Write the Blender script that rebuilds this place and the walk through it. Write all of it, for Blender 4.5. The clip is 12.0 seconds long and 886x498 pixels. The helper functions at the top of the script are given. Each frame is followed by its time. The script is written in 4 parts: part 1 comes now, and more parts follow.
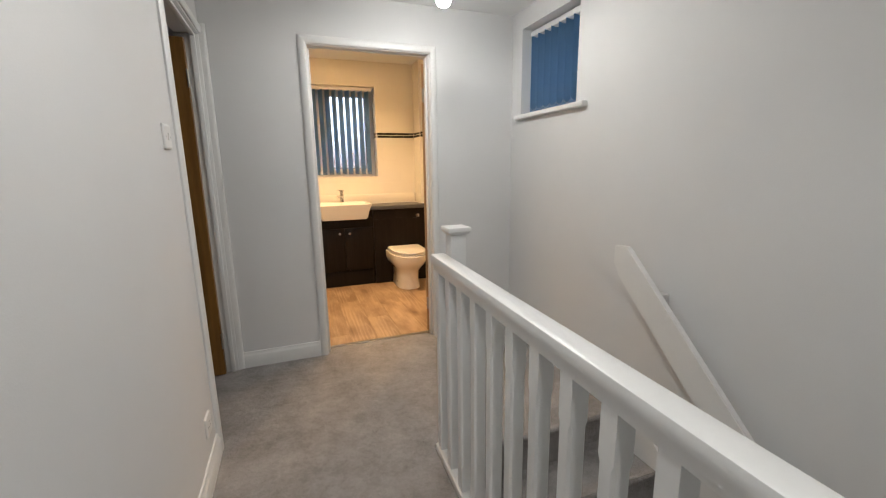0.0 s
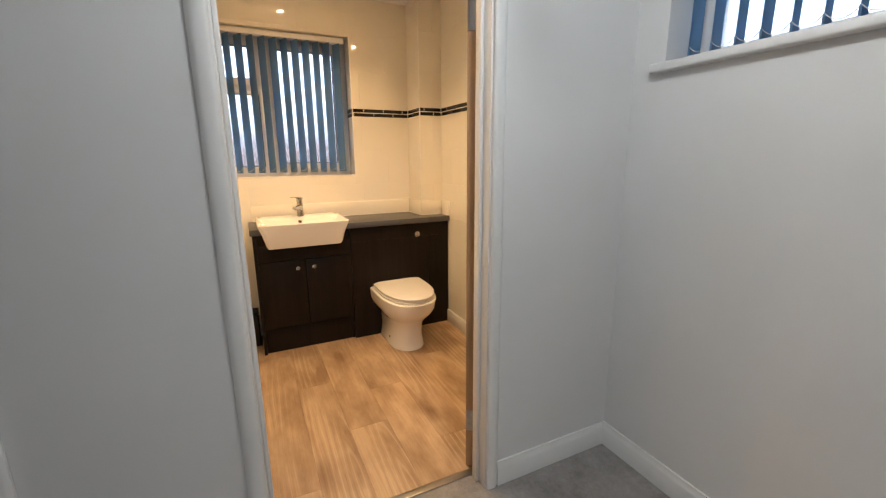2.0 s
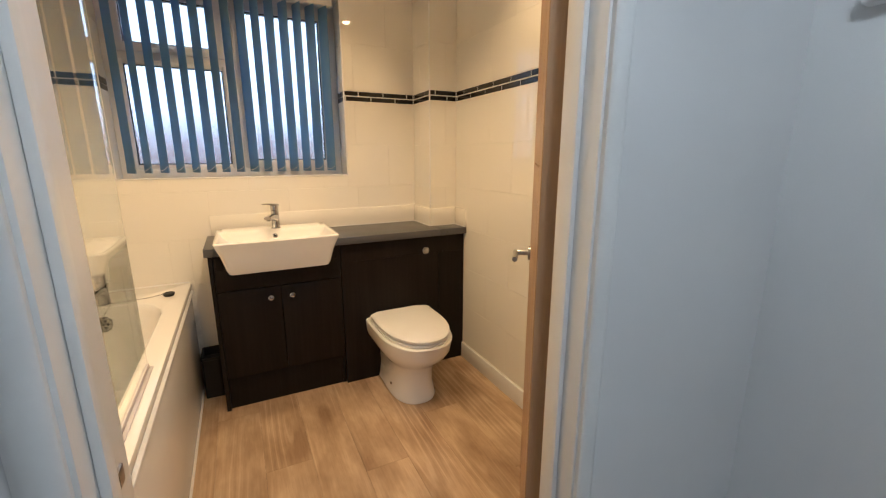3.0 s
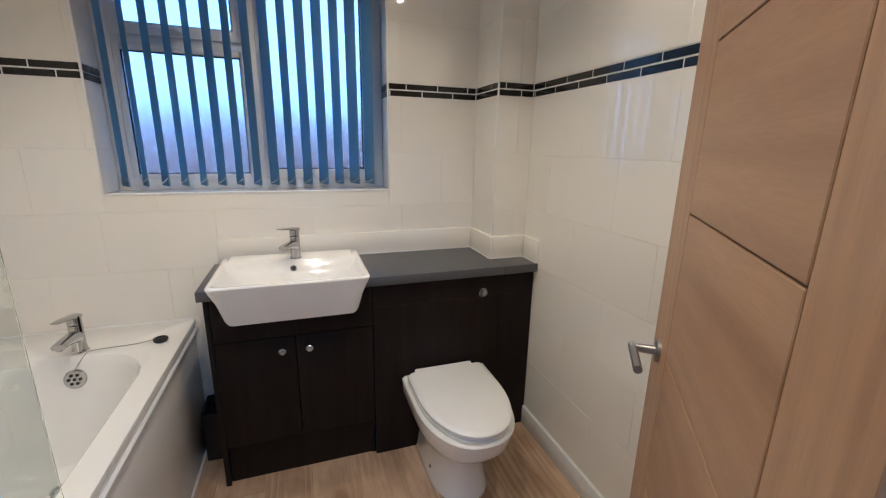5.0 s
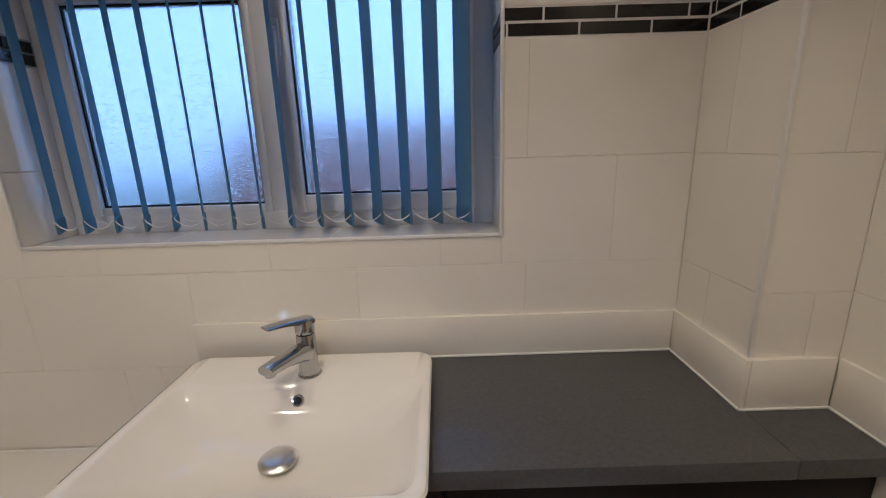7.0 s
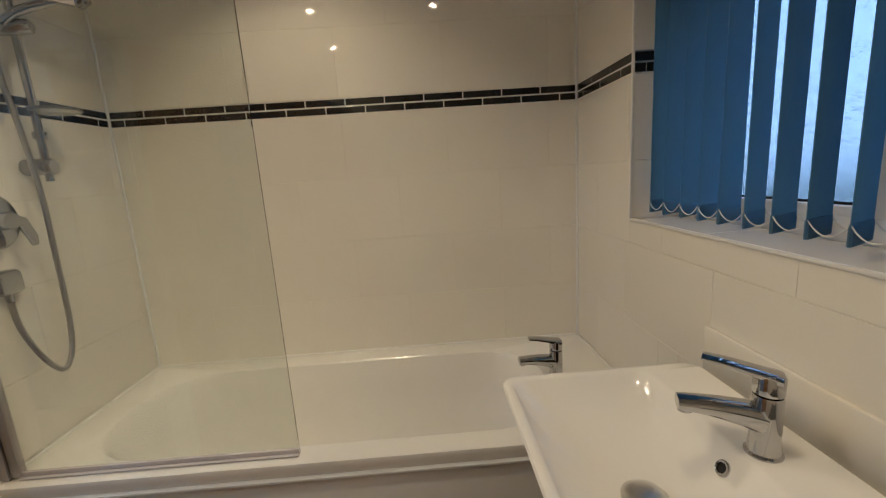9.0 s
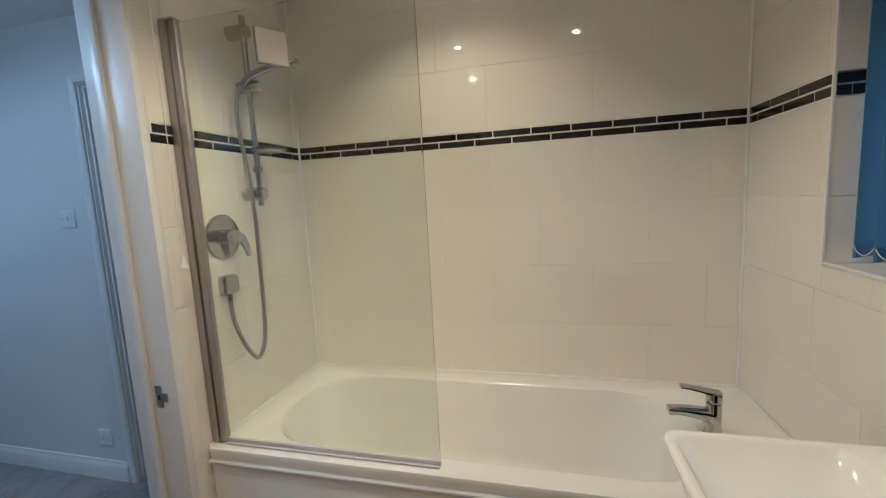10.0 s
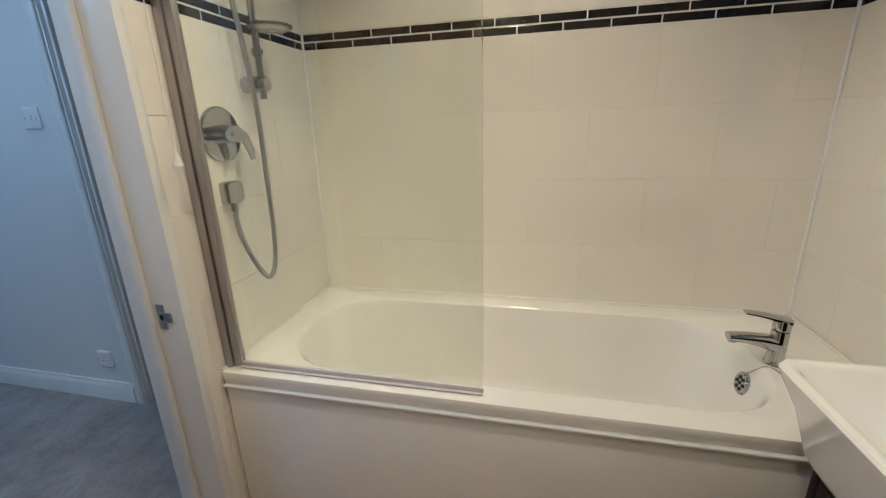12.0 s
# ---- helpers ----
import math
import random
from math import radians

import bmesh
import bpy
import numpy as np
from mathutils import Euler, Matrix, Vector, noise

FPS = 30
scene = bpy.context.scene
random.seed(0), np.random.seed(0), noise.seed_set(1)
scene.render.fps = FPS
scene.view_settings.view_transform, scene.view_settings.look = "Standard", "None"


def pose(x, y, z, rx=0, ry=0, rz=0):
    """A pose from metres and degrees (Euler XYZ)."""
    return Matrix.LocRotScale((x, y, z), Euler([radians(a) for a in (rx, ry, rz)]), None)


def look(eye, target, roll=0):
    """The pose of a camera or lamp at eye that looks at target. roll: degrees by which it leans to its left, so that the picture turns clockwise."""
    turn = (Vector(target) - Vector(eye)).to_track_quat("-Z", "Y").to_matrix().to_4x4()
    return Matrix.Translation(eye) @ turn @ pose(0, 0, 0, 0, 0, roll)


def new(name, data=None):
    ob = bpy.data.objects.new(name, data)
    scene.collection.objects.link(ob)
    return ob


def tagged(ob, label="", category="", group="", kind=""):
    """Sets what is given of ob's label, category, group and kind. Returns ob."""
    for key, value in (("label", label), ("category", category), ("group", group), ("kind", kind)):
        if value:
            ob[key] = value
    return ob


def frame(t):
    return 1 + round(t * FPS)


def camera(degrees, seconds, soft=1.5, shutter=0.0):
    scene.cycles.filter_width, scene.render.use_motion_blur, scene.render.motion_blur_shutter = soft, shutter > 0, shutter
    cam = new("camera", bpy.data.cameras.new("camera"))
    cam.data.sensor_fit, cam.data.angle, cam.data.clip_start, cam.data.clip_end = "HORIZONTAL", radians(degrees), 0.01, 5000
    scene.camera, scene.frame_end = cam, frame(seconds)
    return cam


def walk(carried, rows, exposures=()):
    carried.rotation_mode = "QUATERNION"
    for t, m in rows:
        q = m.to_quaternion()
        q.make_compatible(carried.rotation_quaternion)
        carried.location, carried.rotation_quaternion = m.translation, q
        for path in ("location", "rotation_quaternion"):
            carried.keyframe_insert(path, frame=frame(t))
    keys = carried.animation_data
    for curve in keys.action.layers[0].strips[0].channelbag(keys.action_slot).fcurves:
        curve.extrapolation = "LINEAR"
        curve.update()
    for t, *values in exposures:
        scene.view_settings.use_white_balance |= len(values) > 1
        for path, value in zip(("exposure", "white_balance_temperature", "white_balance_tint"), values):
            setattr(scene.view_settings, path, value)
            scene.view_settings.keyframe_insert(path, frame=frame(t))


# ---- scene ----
cam = camera(94.5, 12.0, soft=1.2)
PATH = [
    (0, (0.59, -4.592, 1.221), (1.269, -2.753, 0.828), -0.9),
    (0.5, (0.617, -4.211, 1.234), (1.359, -2.398, 0.831), -0.6),
    (1, (0.697, -3.817, 1.216), (1.449, -2.01, 0.806), -0.7),
    (1.5, (0.745, -3.434, 1.219), (1.53, -1.641, 0.806), -0.6),
    (2, (0.784, -3.061, 1.253), (1.623, -1.299, 0.815), -0.5),
    (2.5, (0.863, -2.724, 1.22), (1.729, -0.974, 0.787), -0.3),
    (3, (0.943, -2.437, 1.238), (1.811, -0.69, 0.795), -0.1),
    (3.5, (0.972, -2.176, 1.245), (1.812, -0.423, 0.776), 0.3),
    (3.7, (0.991, -2.102, 1.249), (1.788, -0.332, 0.767), 0.5),
    (5.3, (1.173, -1.792, 1.34), (1.801, 0.042, 0.858), 1.0),
    (5.5, (1.186, -1.69, 1.336), (1.844, 0.136, 0.865), 1.0),
    (6, (1.212, -1.408, 1.342), (1.924, 0.401, 0.883), 0.6),
    (6.5, (1.32, -1.15, 1.327), (1.824, 0.72, 0.838), -0.7),
    (6.7, (1.357, -1.05, 1.334), (1.694, 0.855, 0.838), -1.2),
    (8.3, (1.51, -0.601, 1.3), (-0.177, 0.395, 0.897), -2.6),
    (8.5, (1.549, -0.59, 1.302), (-0.278, 0.117, 0.9), -3.3),
    (9, (1.624, -0.598, 1.306), (-0.341, -0.54, 0.935), -3.8),
    (9.5, (1.651, -0.649, 1.327), (-0.297, -0.974, 1.008), -3.4),
    (10, (1.667, -0.681, 1.35), (-0.255, -1.174, 1.097), -3.0),
    (10.5, (1.667, -0.688, 1.355), (-0.245, -1.215, 1.095), -2.8),
    (11, (1.653, -0.688, 1.332), (-0.256, -1.169, 0.977), -2.8),
    (11.5, (1.636, -0.715, 1.296), (-0.257, -1.144, 0.813), -2.6),
    (12, (1.538, -0.864, 1.258), (-0.325, -1.31, 0.682), -1.8),
]
walk(cam, [(t, look(eye, target, roll)) for t, eye, target, roll in PATH],
     [(0, 2.62, 6400, 8), (1.5, 2.45, 6150, 8), (2.5, 2.36, 5800, 5), (3.5, 2.1, 4800, 3), (5.5, 1.8, 3880, 4), (6.7, 1.36, 4040, 6),
      (8.5, 1.05, 4500, 4), (9.5, 1.38, 4180, -4), (10.5, 1.72, 4060, -2), (12, 1.74, 4100, -2)])

# ---- light ----
world = bpy.data.worlds.new("sky")
scene.world = world
world.use_nodes = True
wn = world.node_tree.nodes
sky = wn.new("ShaderNodeTexSky")
sky.sky_type, sky.sun_disc = "NISHITA", False
sky.sun_elevation, sky.sun_rotation, sky.dust_density = radians(14), radians(200), 3.0
cloud = wn.new("ShaderNodeMix")                # thin even cloud over the clear sky
cloud.data_type = "RGBA"
cloud.inputs["Factor"].default_value = 0.72
cloud.inputs["B"].default_value = (12.0, 13.4, 16.2, 1)
world.node_tree.links.new(sky.outputs[0], cloud.inputs["A"])
world.node_tree.links.new(cloud.outputs["Result"], wn["Background"].inputs[0])
wn["Background"].inputs[1].default_value = 0.15


def lamp(name, kind, place, power, colour, target=None, **props):
    data = bpy.data.lights.new(name, kind)
    data.energy, data.color = power, colour
    for key, value in props.items():
        if key == "size":
            data.shadow_soft_size = value
        elif key == "cone":
            data.spot_size, data.spot_blend = radians(value[0]), value[1]
        elif key == "angle":
            data.angle = radians(value)
    ob = new(name, data)
    ob.matrix_world = look(place, target or (place[0], place[1] + 0.001, place[2] - 1))
    return ob


lamp("sun", "SUN", (0, -30, 20), 0.6, (1.0, 0.95, 0.88), (4, 0, 0), angle=15)
WARM = (1.0, 0.60, 0.27)
COOL = (1.0, 0.97, 0.93)
BATH_SPOTS = [(1.15, -0.475), (1.14, -1.23), (1.88, -1.25), (0.49, -1.0)]
for (sx, sy), power in zip(BATH_SPOTS, (6.4, 7.2, 7.2, 6.6)):
    lamp("bath_spot", "SPOT", (sx, sy, 2.295), power, WARM, size=0.02, cone=(123, 0.6))
LAND_FILLS = [(0.75, -3.9), (0.75, -5.6), (1.25, -2.78)]
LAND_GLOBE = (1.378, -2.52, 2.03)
for (sx, sy), power, wide in zip(LAND_FILLS, (4.4, 5.8, 2.8), ((160, 0.9), (160, 0.9), (176, 0.35))):
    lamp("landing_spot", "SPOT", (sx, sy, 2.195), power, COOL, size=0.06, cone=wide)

# ---- materials ----


def mat(name, col, rough=0.5, metal=0.0, var=0.05, scale=6.0, bump=0.0, bscale=150.0, stretch=(1, 1, 1),
        col2=None, coat=0.0, rvar=0.0, rand=0.0, detail=4.0, nrough=0.5, bump2=0.0, b2scale=5.0, spec=None):
    """A painted, glazed or woven surface: two scales of colour noise, two of relief."""
    m = bpy.data.materials.new(name)
    m.use_nodes = True
    nt = m.node_tree
    p = nt.nodes["Principled BSDF"]
    p.inputs["Roughness"].default_value, p.inputs["Metallic"].default_value = rough, metal
    p.inputs["Coat Weight"].default_value = coat
    p.inputs["Coat Roughness"].default_value = 0.06
    if spec is not None:
        p.inputs["Specular IOR Level"].default_value = spec
    tc = nt.nodes.new("ShaderNodeTexCoord")
    mp = nt.nodes.new("ShaderNodeMapping")
    mp.inputs["Scale"].default_value = stretch
    oi = nt.nodes.new("ShaderNodeObjectInfo")
    mul = nt.nodes.new("ShaderNodeMath")
    mul.operation, mul.inputs[1].default_value = "MULTIPLY", 37.0
    nt.links.new(oi.outputs["Random"], mul.inputs[0])
    nt.links.new(mul.outputs[0], mp.inputs["Location"])
    nt.links.new(tc.outputs["Object"], mp.inputs["Vector"])
    n1 = nt.nodes.new("ShaderNodeTexNoise")
    n1.inputs["Scale"].default_value, n1.inputs["Detail"].default_value = scale, detail
    n1.inputs["Roughness"].default_value = nrough
    nt.links.new(mp.outputs[0], n1.inputs["Vector"])
    n2 = nt.nodes.new("ShaderNodeTexNoise")
    n2.inputs["Scale"].default_value, n2.inputs["Detail"].default_value = bscale, 3.0
    nt.links.new(mp.outputs[0], n2.inputs["Vector"])
    mixn = nt.nodes.new("ShaderNodeMath")
    mixn.operation = "MULTIPLY_ADD"
    nt.links.new(n2.outputs["Fac"], mixn.inputs[0])
    mixn.inputs[1].default_value = 0.35
    nt.links.new(n1.outputs["Fac"], mixn.inputs[2])
    ramp = nt.nodes.new("ShaderNodeMix")
    ramp.data_type = "RGBA"
    a = [c * (1 - var) for c in col]
    b = [min(1, c * (1 + var)) for c in col] if col2 is None else col2
    ramp.inputs["A"].default_value, ramp.inputs["B"].default_value = (*a, 1), (*b, 1)
    mr = nt.nodes.new("ShaderNodeMapRange")
    mr.inputs["From Min"].default_value, mr.inputs["From Max"].default_value = 0.42, 0.92
    nt.links.new(mixn.outputs[0], mr.inputs["Value"])
    nt.links.new(mr.outputs[0], ramp.inputs["Factor"])
    out = ramp.outputs["Result"]
    if rand:
        hsv = nt.nodes.new("ShaderNodeHueSaturation")
        rr = nt.nodes.new("ShaderNodeMapRange")
        rr.inputs["To Min"].default_value, rr.inputs["To Max"].default_value = 1 - rand, 1 + rand
        nt.links.new(oi.outputs["Random"], rr.inputs["Value"])
        nt.links.new(rr.outputs[0], hsv.inputs["Value"])
        nt.links.new(out, hsv.inputs["Color"])
        out = hsv.outputs[0]
    nt.links.new(out, p.inputs["Base Color"])
    if rvar:
        rm = nt.nodes.new("ShaderNodeMapRange")
        rm.inputs["To Min"].default_value, rm.inputs["To Max"].default_value = max(0.02, rough - rvar), rough + rvar
        nt.links.new(n1.outputs["Fac"], rm.inputs["Value"])
        nt.links.new(rm.outputs[0], p.inputs["Roughness"])
    last = None
    if bump:
        bn = nt.nodes.new("ShaderNodeBump")
        bn.inputs["Strength"].default_value, bn.inputs["Distance"].default_value = bump, 0.002
        nt.links.new(n2.outputs["Fac"], bn.inputs["Height"])
        last = bn
    if bump2:
        n3 = nt.nodes.new("ShaderNodeTexNoise")
        n3.inputs["Scale"].default_value, n3.inputs["Detail"].default_value = b2scale, 1.0
        nt.links.new(mp.outputs[0], n3.inputs["Vector"])
        b2 = nt.nodes.new("ShaderNodeBump")
        b2.inputs["Strength"].default_value, b2.inputs["Distance"].default_value = bump2, 0.01
        nt.links.new(n3.outputs["Fac"], b2.inputs["Height"])
        if last:
            nt.links.new(last.outputs[0], b2.inputs["Normal"])
        last = b2
    if last:
        nt.links.new(last.outputs[0], p.inputs["Normal"])
    return m


def glass_mat(name, rough, tint, bump=0.0, stretch=(1, 1, 1), scale=60.0):
    m = mat(name, tint, rough, var=0.0, bump=bump, bscale=scale, stretch=stretch)
    p = m.node_tree.nodes["Principled BSDF"]
    p.inputs["Transmission Weight"].default_value = 1.0
    p.inputs["IOR"].default_value = 1.45
    return m


def emit_mat(name, col, power):
    m = bpy.data.materials.new(name)
    m.use_nodes = True
    p = m.node_tree.nodes["Principled BSDF"]
    p.inputs["Emission Color"].default_value, p.inputs["Emission Strength"].default_value = (*col, 1), power
    return m


def fabric_mat(name, col, through_share):
    m = mat(name, col, 0.9, var=0.06, scale=40, bump=0.3, bscale=900)
    nt = m.node_tree
    p = nt.nodes["Principled BSDF"]
    tr = nt.nodes.new("ShaderNodeBsdfTranslucent")
    tr.inputs["Color"].default_value = (col[0] * 1.5, col[1] * 1.5, col[2] * 1.5, 1)
    mx = nt.nodes.new("ShaderNodeMixShader")
    mx.inputs[0].default_value = through_share
    nt.links.new(p.outputs[0], mx.inputs[1])
    nt.links.new(tr.outputs[0], mx.inputs[2])
    nt.links.new(mx.outputs[0], nt.nodes["Material Output"].inputs[0])
    return m


def wood_mat(name, dark, light, stretch, rough=0.45, scale=3.0, bump=0.15, rand=0.0, rings=0.5):
    """Veneer or printed plank: long grain, cathedral figure and pores."""
    m = mat(name, dark, rough, var=0.0, col2=light, scale=scale, bscale=scale * 18, bump=bump, stretch=stretch, detail=6, rvar=0.06, rand=rand)
    nt = m.node_tree
    p = nt.nodes["Principled BSDF"]
    wave = nt.nodes.new("ShaderNodeTexWave")
    wave.wave_type, wave.bands_direction = "BANDS", "X" if stretch[0] >= stretch[1] else "Y"
    wave.inputs["Scale"].default_value, wave.inputs["Distortion"].default_value = scale * 0.55, 9.0
    wave.inputs["Detail"].default_value, wave.inputs["Detail Scale"].default_value = 3.0, 0.8
    mp = [n for n in nt.nodes if n.type == "MAPPING"][0]
    nt.links.new(mp.outputs[0], wave.inputs["Vector"])
    src = p.inputs["Base Color"].links[0].from_socket
    mx = nt.nodes.new("ShaderNodeMix")
    mx.data_type, mx.blend_type = "RGBA", "MULTIPLY"
    mx.inputs["Factor"].default_value = rings
    shade = nt.nodes.new("ShaderNodeMapRange")
    shade.inputs["To Min"].default_value = 0.55
    nt.links.new(wave.outputs["Fac"], shade.inputs["Value"])
    nt.links.new(src, mx.inputs["A"])
    nt.links.new(shade.outputs[0], mx.inputs["B"])
    nt.links.new(mx.outputs["Result"], p.inputs["Base Color"])
    return m


M_WALL = mat("emulsion", (0.66, 0.66, 0.66), 0.75, var=0.02, scale=2.5, bump=0.12, bscale=260, bump2=0.02, b2scale=3)
M_CEIL = mat("ceiling paint", (0.78, 0.78, 0.77), 0.8, var=0.02, scale=3, bump=0.1, bscale=220)
M_GLOSS = mat("white satin paint", (0.71, 0.71, 0.70), 0.32, var=0.03, scale=9, bump=0.08, bscale=90, rvar=0.06)
M_TILE = mat("white glazed tile", (0.775, 0.745, 0.675), 0.035, var=0.02, scale=3, bump2=0.02, b2scale=4.5, rand=0.012, spec=0.8)
M_GROUT = mat("pale grout", (0.76, 0.73, 0.66), 0.9, var=0.1, scale=40, bump=0.2, bscale=400)
M_MOSAIC = mat("black mosaic", (0.012, 0.012, 0.014), 0.16, var=0.25, scale=30, bump=0.1, bscale=200, rand=0.3)
M_CARPET = mat("grey carpet", (0.145, 0.136, 0.133), 1.0, var=0.0, col2=(0.41, 0.385, 0.375), scale=7, detail=14, nrough=0.83, bump=1.0, bscale=520, bump2=0.5, b2scale=60, spec=0.1)


def plank_mat(name):
    """Printed oak plank: fine streaks along y, cathedral figure, drifting tone, drawn-out knots."""
    m = bpy.data.materials.new(name)
    m.use_nodes = True
    nt = m.node_tree
    p = nt.nodes["Principled BSDF"]

    def node(kind, **values):
        n = nt.nodes.new("ShaderNode" + kind)
        for key, value in values.items():
            n.inputs[key.replace("_", " ")].default_value = value
        return n

    def span(src, lo, hi, a, b):
        n = node("MapRange", From_Min=lo, From_Max=hi, To_Min=a, To_Max=b)
        nt.links.new(src, n.inputs["Value"])
        return n.outputs[0]

    def blend(fac, a, b, how="MIX"):
        n = nt.nodes.new("ShaderNodeMix")
        n.data_type, n.blend_type = "RGBA", how
        for key, value in (("Factor", fac), ("A", a), ("B", b)):
            if isinstance(value, (tuple, float)):
                n.inputs[key].default_value = value
            else:
                nt.links.new(value, n.inputs[key])
        return n.outputs["Result"]

    tc, oi = node("TexCoord"), node("ObjectInfo")
    shift = nt.nodes.new("ShaderNodeCombineXYZ")
    for axis, size in (("X", 3.0), ("Y", 41.0), ("Z", 17.0)):
        k = nt.nodes.new("ShaderNodeMath")
        k.operation, k.inputs[1].default_value = "MULTIPLY", size
        nt.links.new(oi.outputs["Random"], k.inputs[0])
        nt.links.new(k.outputs[0], shift.inputs[axis])

    def coords(sx, sy):
        n = nt.nodes.new("ShaderNodeMapping")
        n.inputs["Scale"].default_value = (sx, sy, 1)
        nt.links.new(tc.outputs["Object"], n.inputs["Vector"])
        nt.links.new(shift.outputs[0], n.inputs["Location"])
        return n.outputs[0]

    def noise(vec, scale, detail, rough):
        n = node("TexNoise", Scale=scale, Detail=detail, Roughness=rough)
        nt.links.new(vec, n.inputs["Vector"])
        return n.outputs["Fac"]

    tone = noise(coords(1.0, 0.35), 7.0, 4.0, 0.6)
    streak = noise(coords(1.0, 0.045), 95.0, 6.0, 0.65)
    pore = noise(coords(1.0, 0.03), 420.0, 3.0, 0.6)
    col = blend(span(tone, 0.34, 0.66, 0.0, 1.0), (0.30, 0.195, 0.112, 1), (0.56, 0.41, 0.262, 1))
    col = blend(span(streak, 0.36, 0.66, 0.3, 0.0), col, (0.58, 0.50, 0.42, 1), "MULTIPLY")
    # cathedral figure: long nested arches, showing in patches
    wave = node("TexWave", Scale=5.0, Distortion=3.6, Detail=1.5, Detail_Scale=2.0)
    wave.wave_type, wave.rings_direction = "RINGS", "Z"
    heart = nt.nodes.new("ShaderNodeMapping")
    heart.inputs["Scale"].default_value = (2.4, 0.17, 1)
    nt.links.new(tc.outputs["Object"], heart.inputs["Vector"])
    aside = nt.nodes.new("ShaderNodeCombineXYZ")
    nt.links.new(span(oi.outputs["Random"], 0.0, 1.0, -0.14, 0.14), aside.inputs["X"])
    nt.links.new(span(oi.outputs["Random"], 0.0, 1.0, 0.06, -0.06), aside.inputs["Y"])
    nt.links.new(aside.outputs[0], heart.inputs["Location"])
    nt.links.new(heart.outputs[0], wave.inputs["Vector"])
    patch = noise(coords(1.6, 0.5), 3.4, 1.0, 0.5)
    for lo, hi, tint, share in ((0.80, 1.0, (0.72, 0.56, 0.39, 1), 0.28), (0.24, 0.0, (0.20, 0.115, 0.058, 1), 0.24)):
        both = nt.nodes.new("ShaderNodeMath")
        both.operation = "MULTIPLY"
        nt.links.new(span(wave.outputs["Fac"], lo, hi, 0.0, share), both.inputs[0])
        nt.links.new(span(patch, 0.47, 0.60, 0.0, 1.0), both.inputs[1])
        col = blend(both.outputs[0], col, tint)
    knot = node("TexVoronoi", Scale=4.2)
    nt.links.new(coords(1.0, 0.42), knot.inputs["Vector"])
    col = blend(span(knot.outputs["Distance"], 0.02, 0.22, 0.9, 0.0), col, (0.42, 0.33, 0.25, 1), "MULTIPLY")
    col = blend(span(pore, 0.56, 0.70, 0.0, 0.22), col, (0.45, 0.36, 0.28, 1), "MULTIPLY")
    hsv = nt.nodes.new("ShaderNodeHueSaturation")
    nt.links.new(span(oi.outputs["Random"], 0.0, 1.0, 0.95, 1.05), hsv.inputs["Value"])
    nt.links.new(col, hsv.inputs["Color"])
    nt.links.new(hsv.outputs[0], p.inputs["Base Color"])
    nt.links.new(span(streak, 0.3, 0.7, 0.46, 0.34), p.inputs["Roughness"])
    bump = node("Bump", Strength=0.12, Distance=0.001)
    nt.links.new(pore, bump.inputs["Height"])
    nt.links.new(bump.outputs[0], p.inputs["Normal"])
    return m


M_PLANK = plank_mat("oak vinyl plank")
M_OAK = wood_mat("oak veneer", (0.34, 0.195, 0.093), (0.47, 0.30, 0.158), (5, 5, 0.45), 0.42, 3.0, 0.08, 0.0, 0.25)
M_OAKH = wood_mat("oak veneer across", (0.34, 0.195, 0.093), (0.47, 0.30, 0.158), (0.45, 5, 5), 0.42, 3.0, 0.08, 0.0, 0.25)
M_GROOVE = mat("dark groove", (0.09, 0.05, 0.025), 0.8)
M_OAKDIM = wood_mat("brown oak veneer, shade added", (0.15, 0.066, 0.010), (0.25, 0.12, 0.024), (5, 5, 0.45), 0.42, 3.0, 0.08, 0.0, 0.25)
M_OAKDIMH = wood_mat("brown oak veneer across, shade added", (0.15, 0.066, 0.010), (0.25, 0.12, 0.024), (0.45, 5, 5), 0.42, 3.0, 0.08, 0.0, 0.25)
M_CAB = wood_mat("dark wenge board", (0.008, 0.006, 0.005), (0.016, 0.012, 0.010), (6, 6, 0.5), 0.38, 4.0, 0.06, 0.0, 0.3)
M_CAB.node_tree.nodes["Principled BSDF"].inputs["Specular IOR Level"].default_value = 0.16
M_TOP = mat("grey laminate", (0.075, 0.075, 0.08), 0.38, var=0.2, scale=120, bump=0.08, bscale=500)
M_CERAMIC = mat("white sanitaryware", (0.82, 0.80, 0.755), 0.06, var=0.01, coat=0.4)
M_ACRYL = mat("white acrylic", (0.80, 0.785, 0.75), 0.13, var=0.015, bump2=0.02, b2scale=3)
M_PANEL = mat("bath panel acrylic", (0.76, 0.745, 0.72), 0.2, var=0.02, bump2=0.03, b2scale=2)
M_CHROME = mat("chrome", (0.52, 0.52, 0.53), 0.05, 1.0, var=0.03, rvar=0.03)
M_SATIN = mat("satin chrome", (0.78, 0.77, 0.75), 0.28, 1.0, var=0.03)
M_STEEL = mat("brushed steel", (0.42, 0.41, 0.40), 0.3, 1.0, var=0.08, scale=60)
M_ALU = mat("satin aluminium", (0.44, 0.42, 0.42), 0.48, 1.0, var=0.05)
M_BLACK = mat("black plastic", (0.008, 0.008, 0.008), 0.5, var=0.2)
M_UPVC = mat("white upvc", (0.78, 0.78, 0.78), 0.3, var=0.02, bump2=0.01)
M_PLASTIC = mat("white plastic", (0.74, 0.73, 0.71), 0.35, var=0.03)
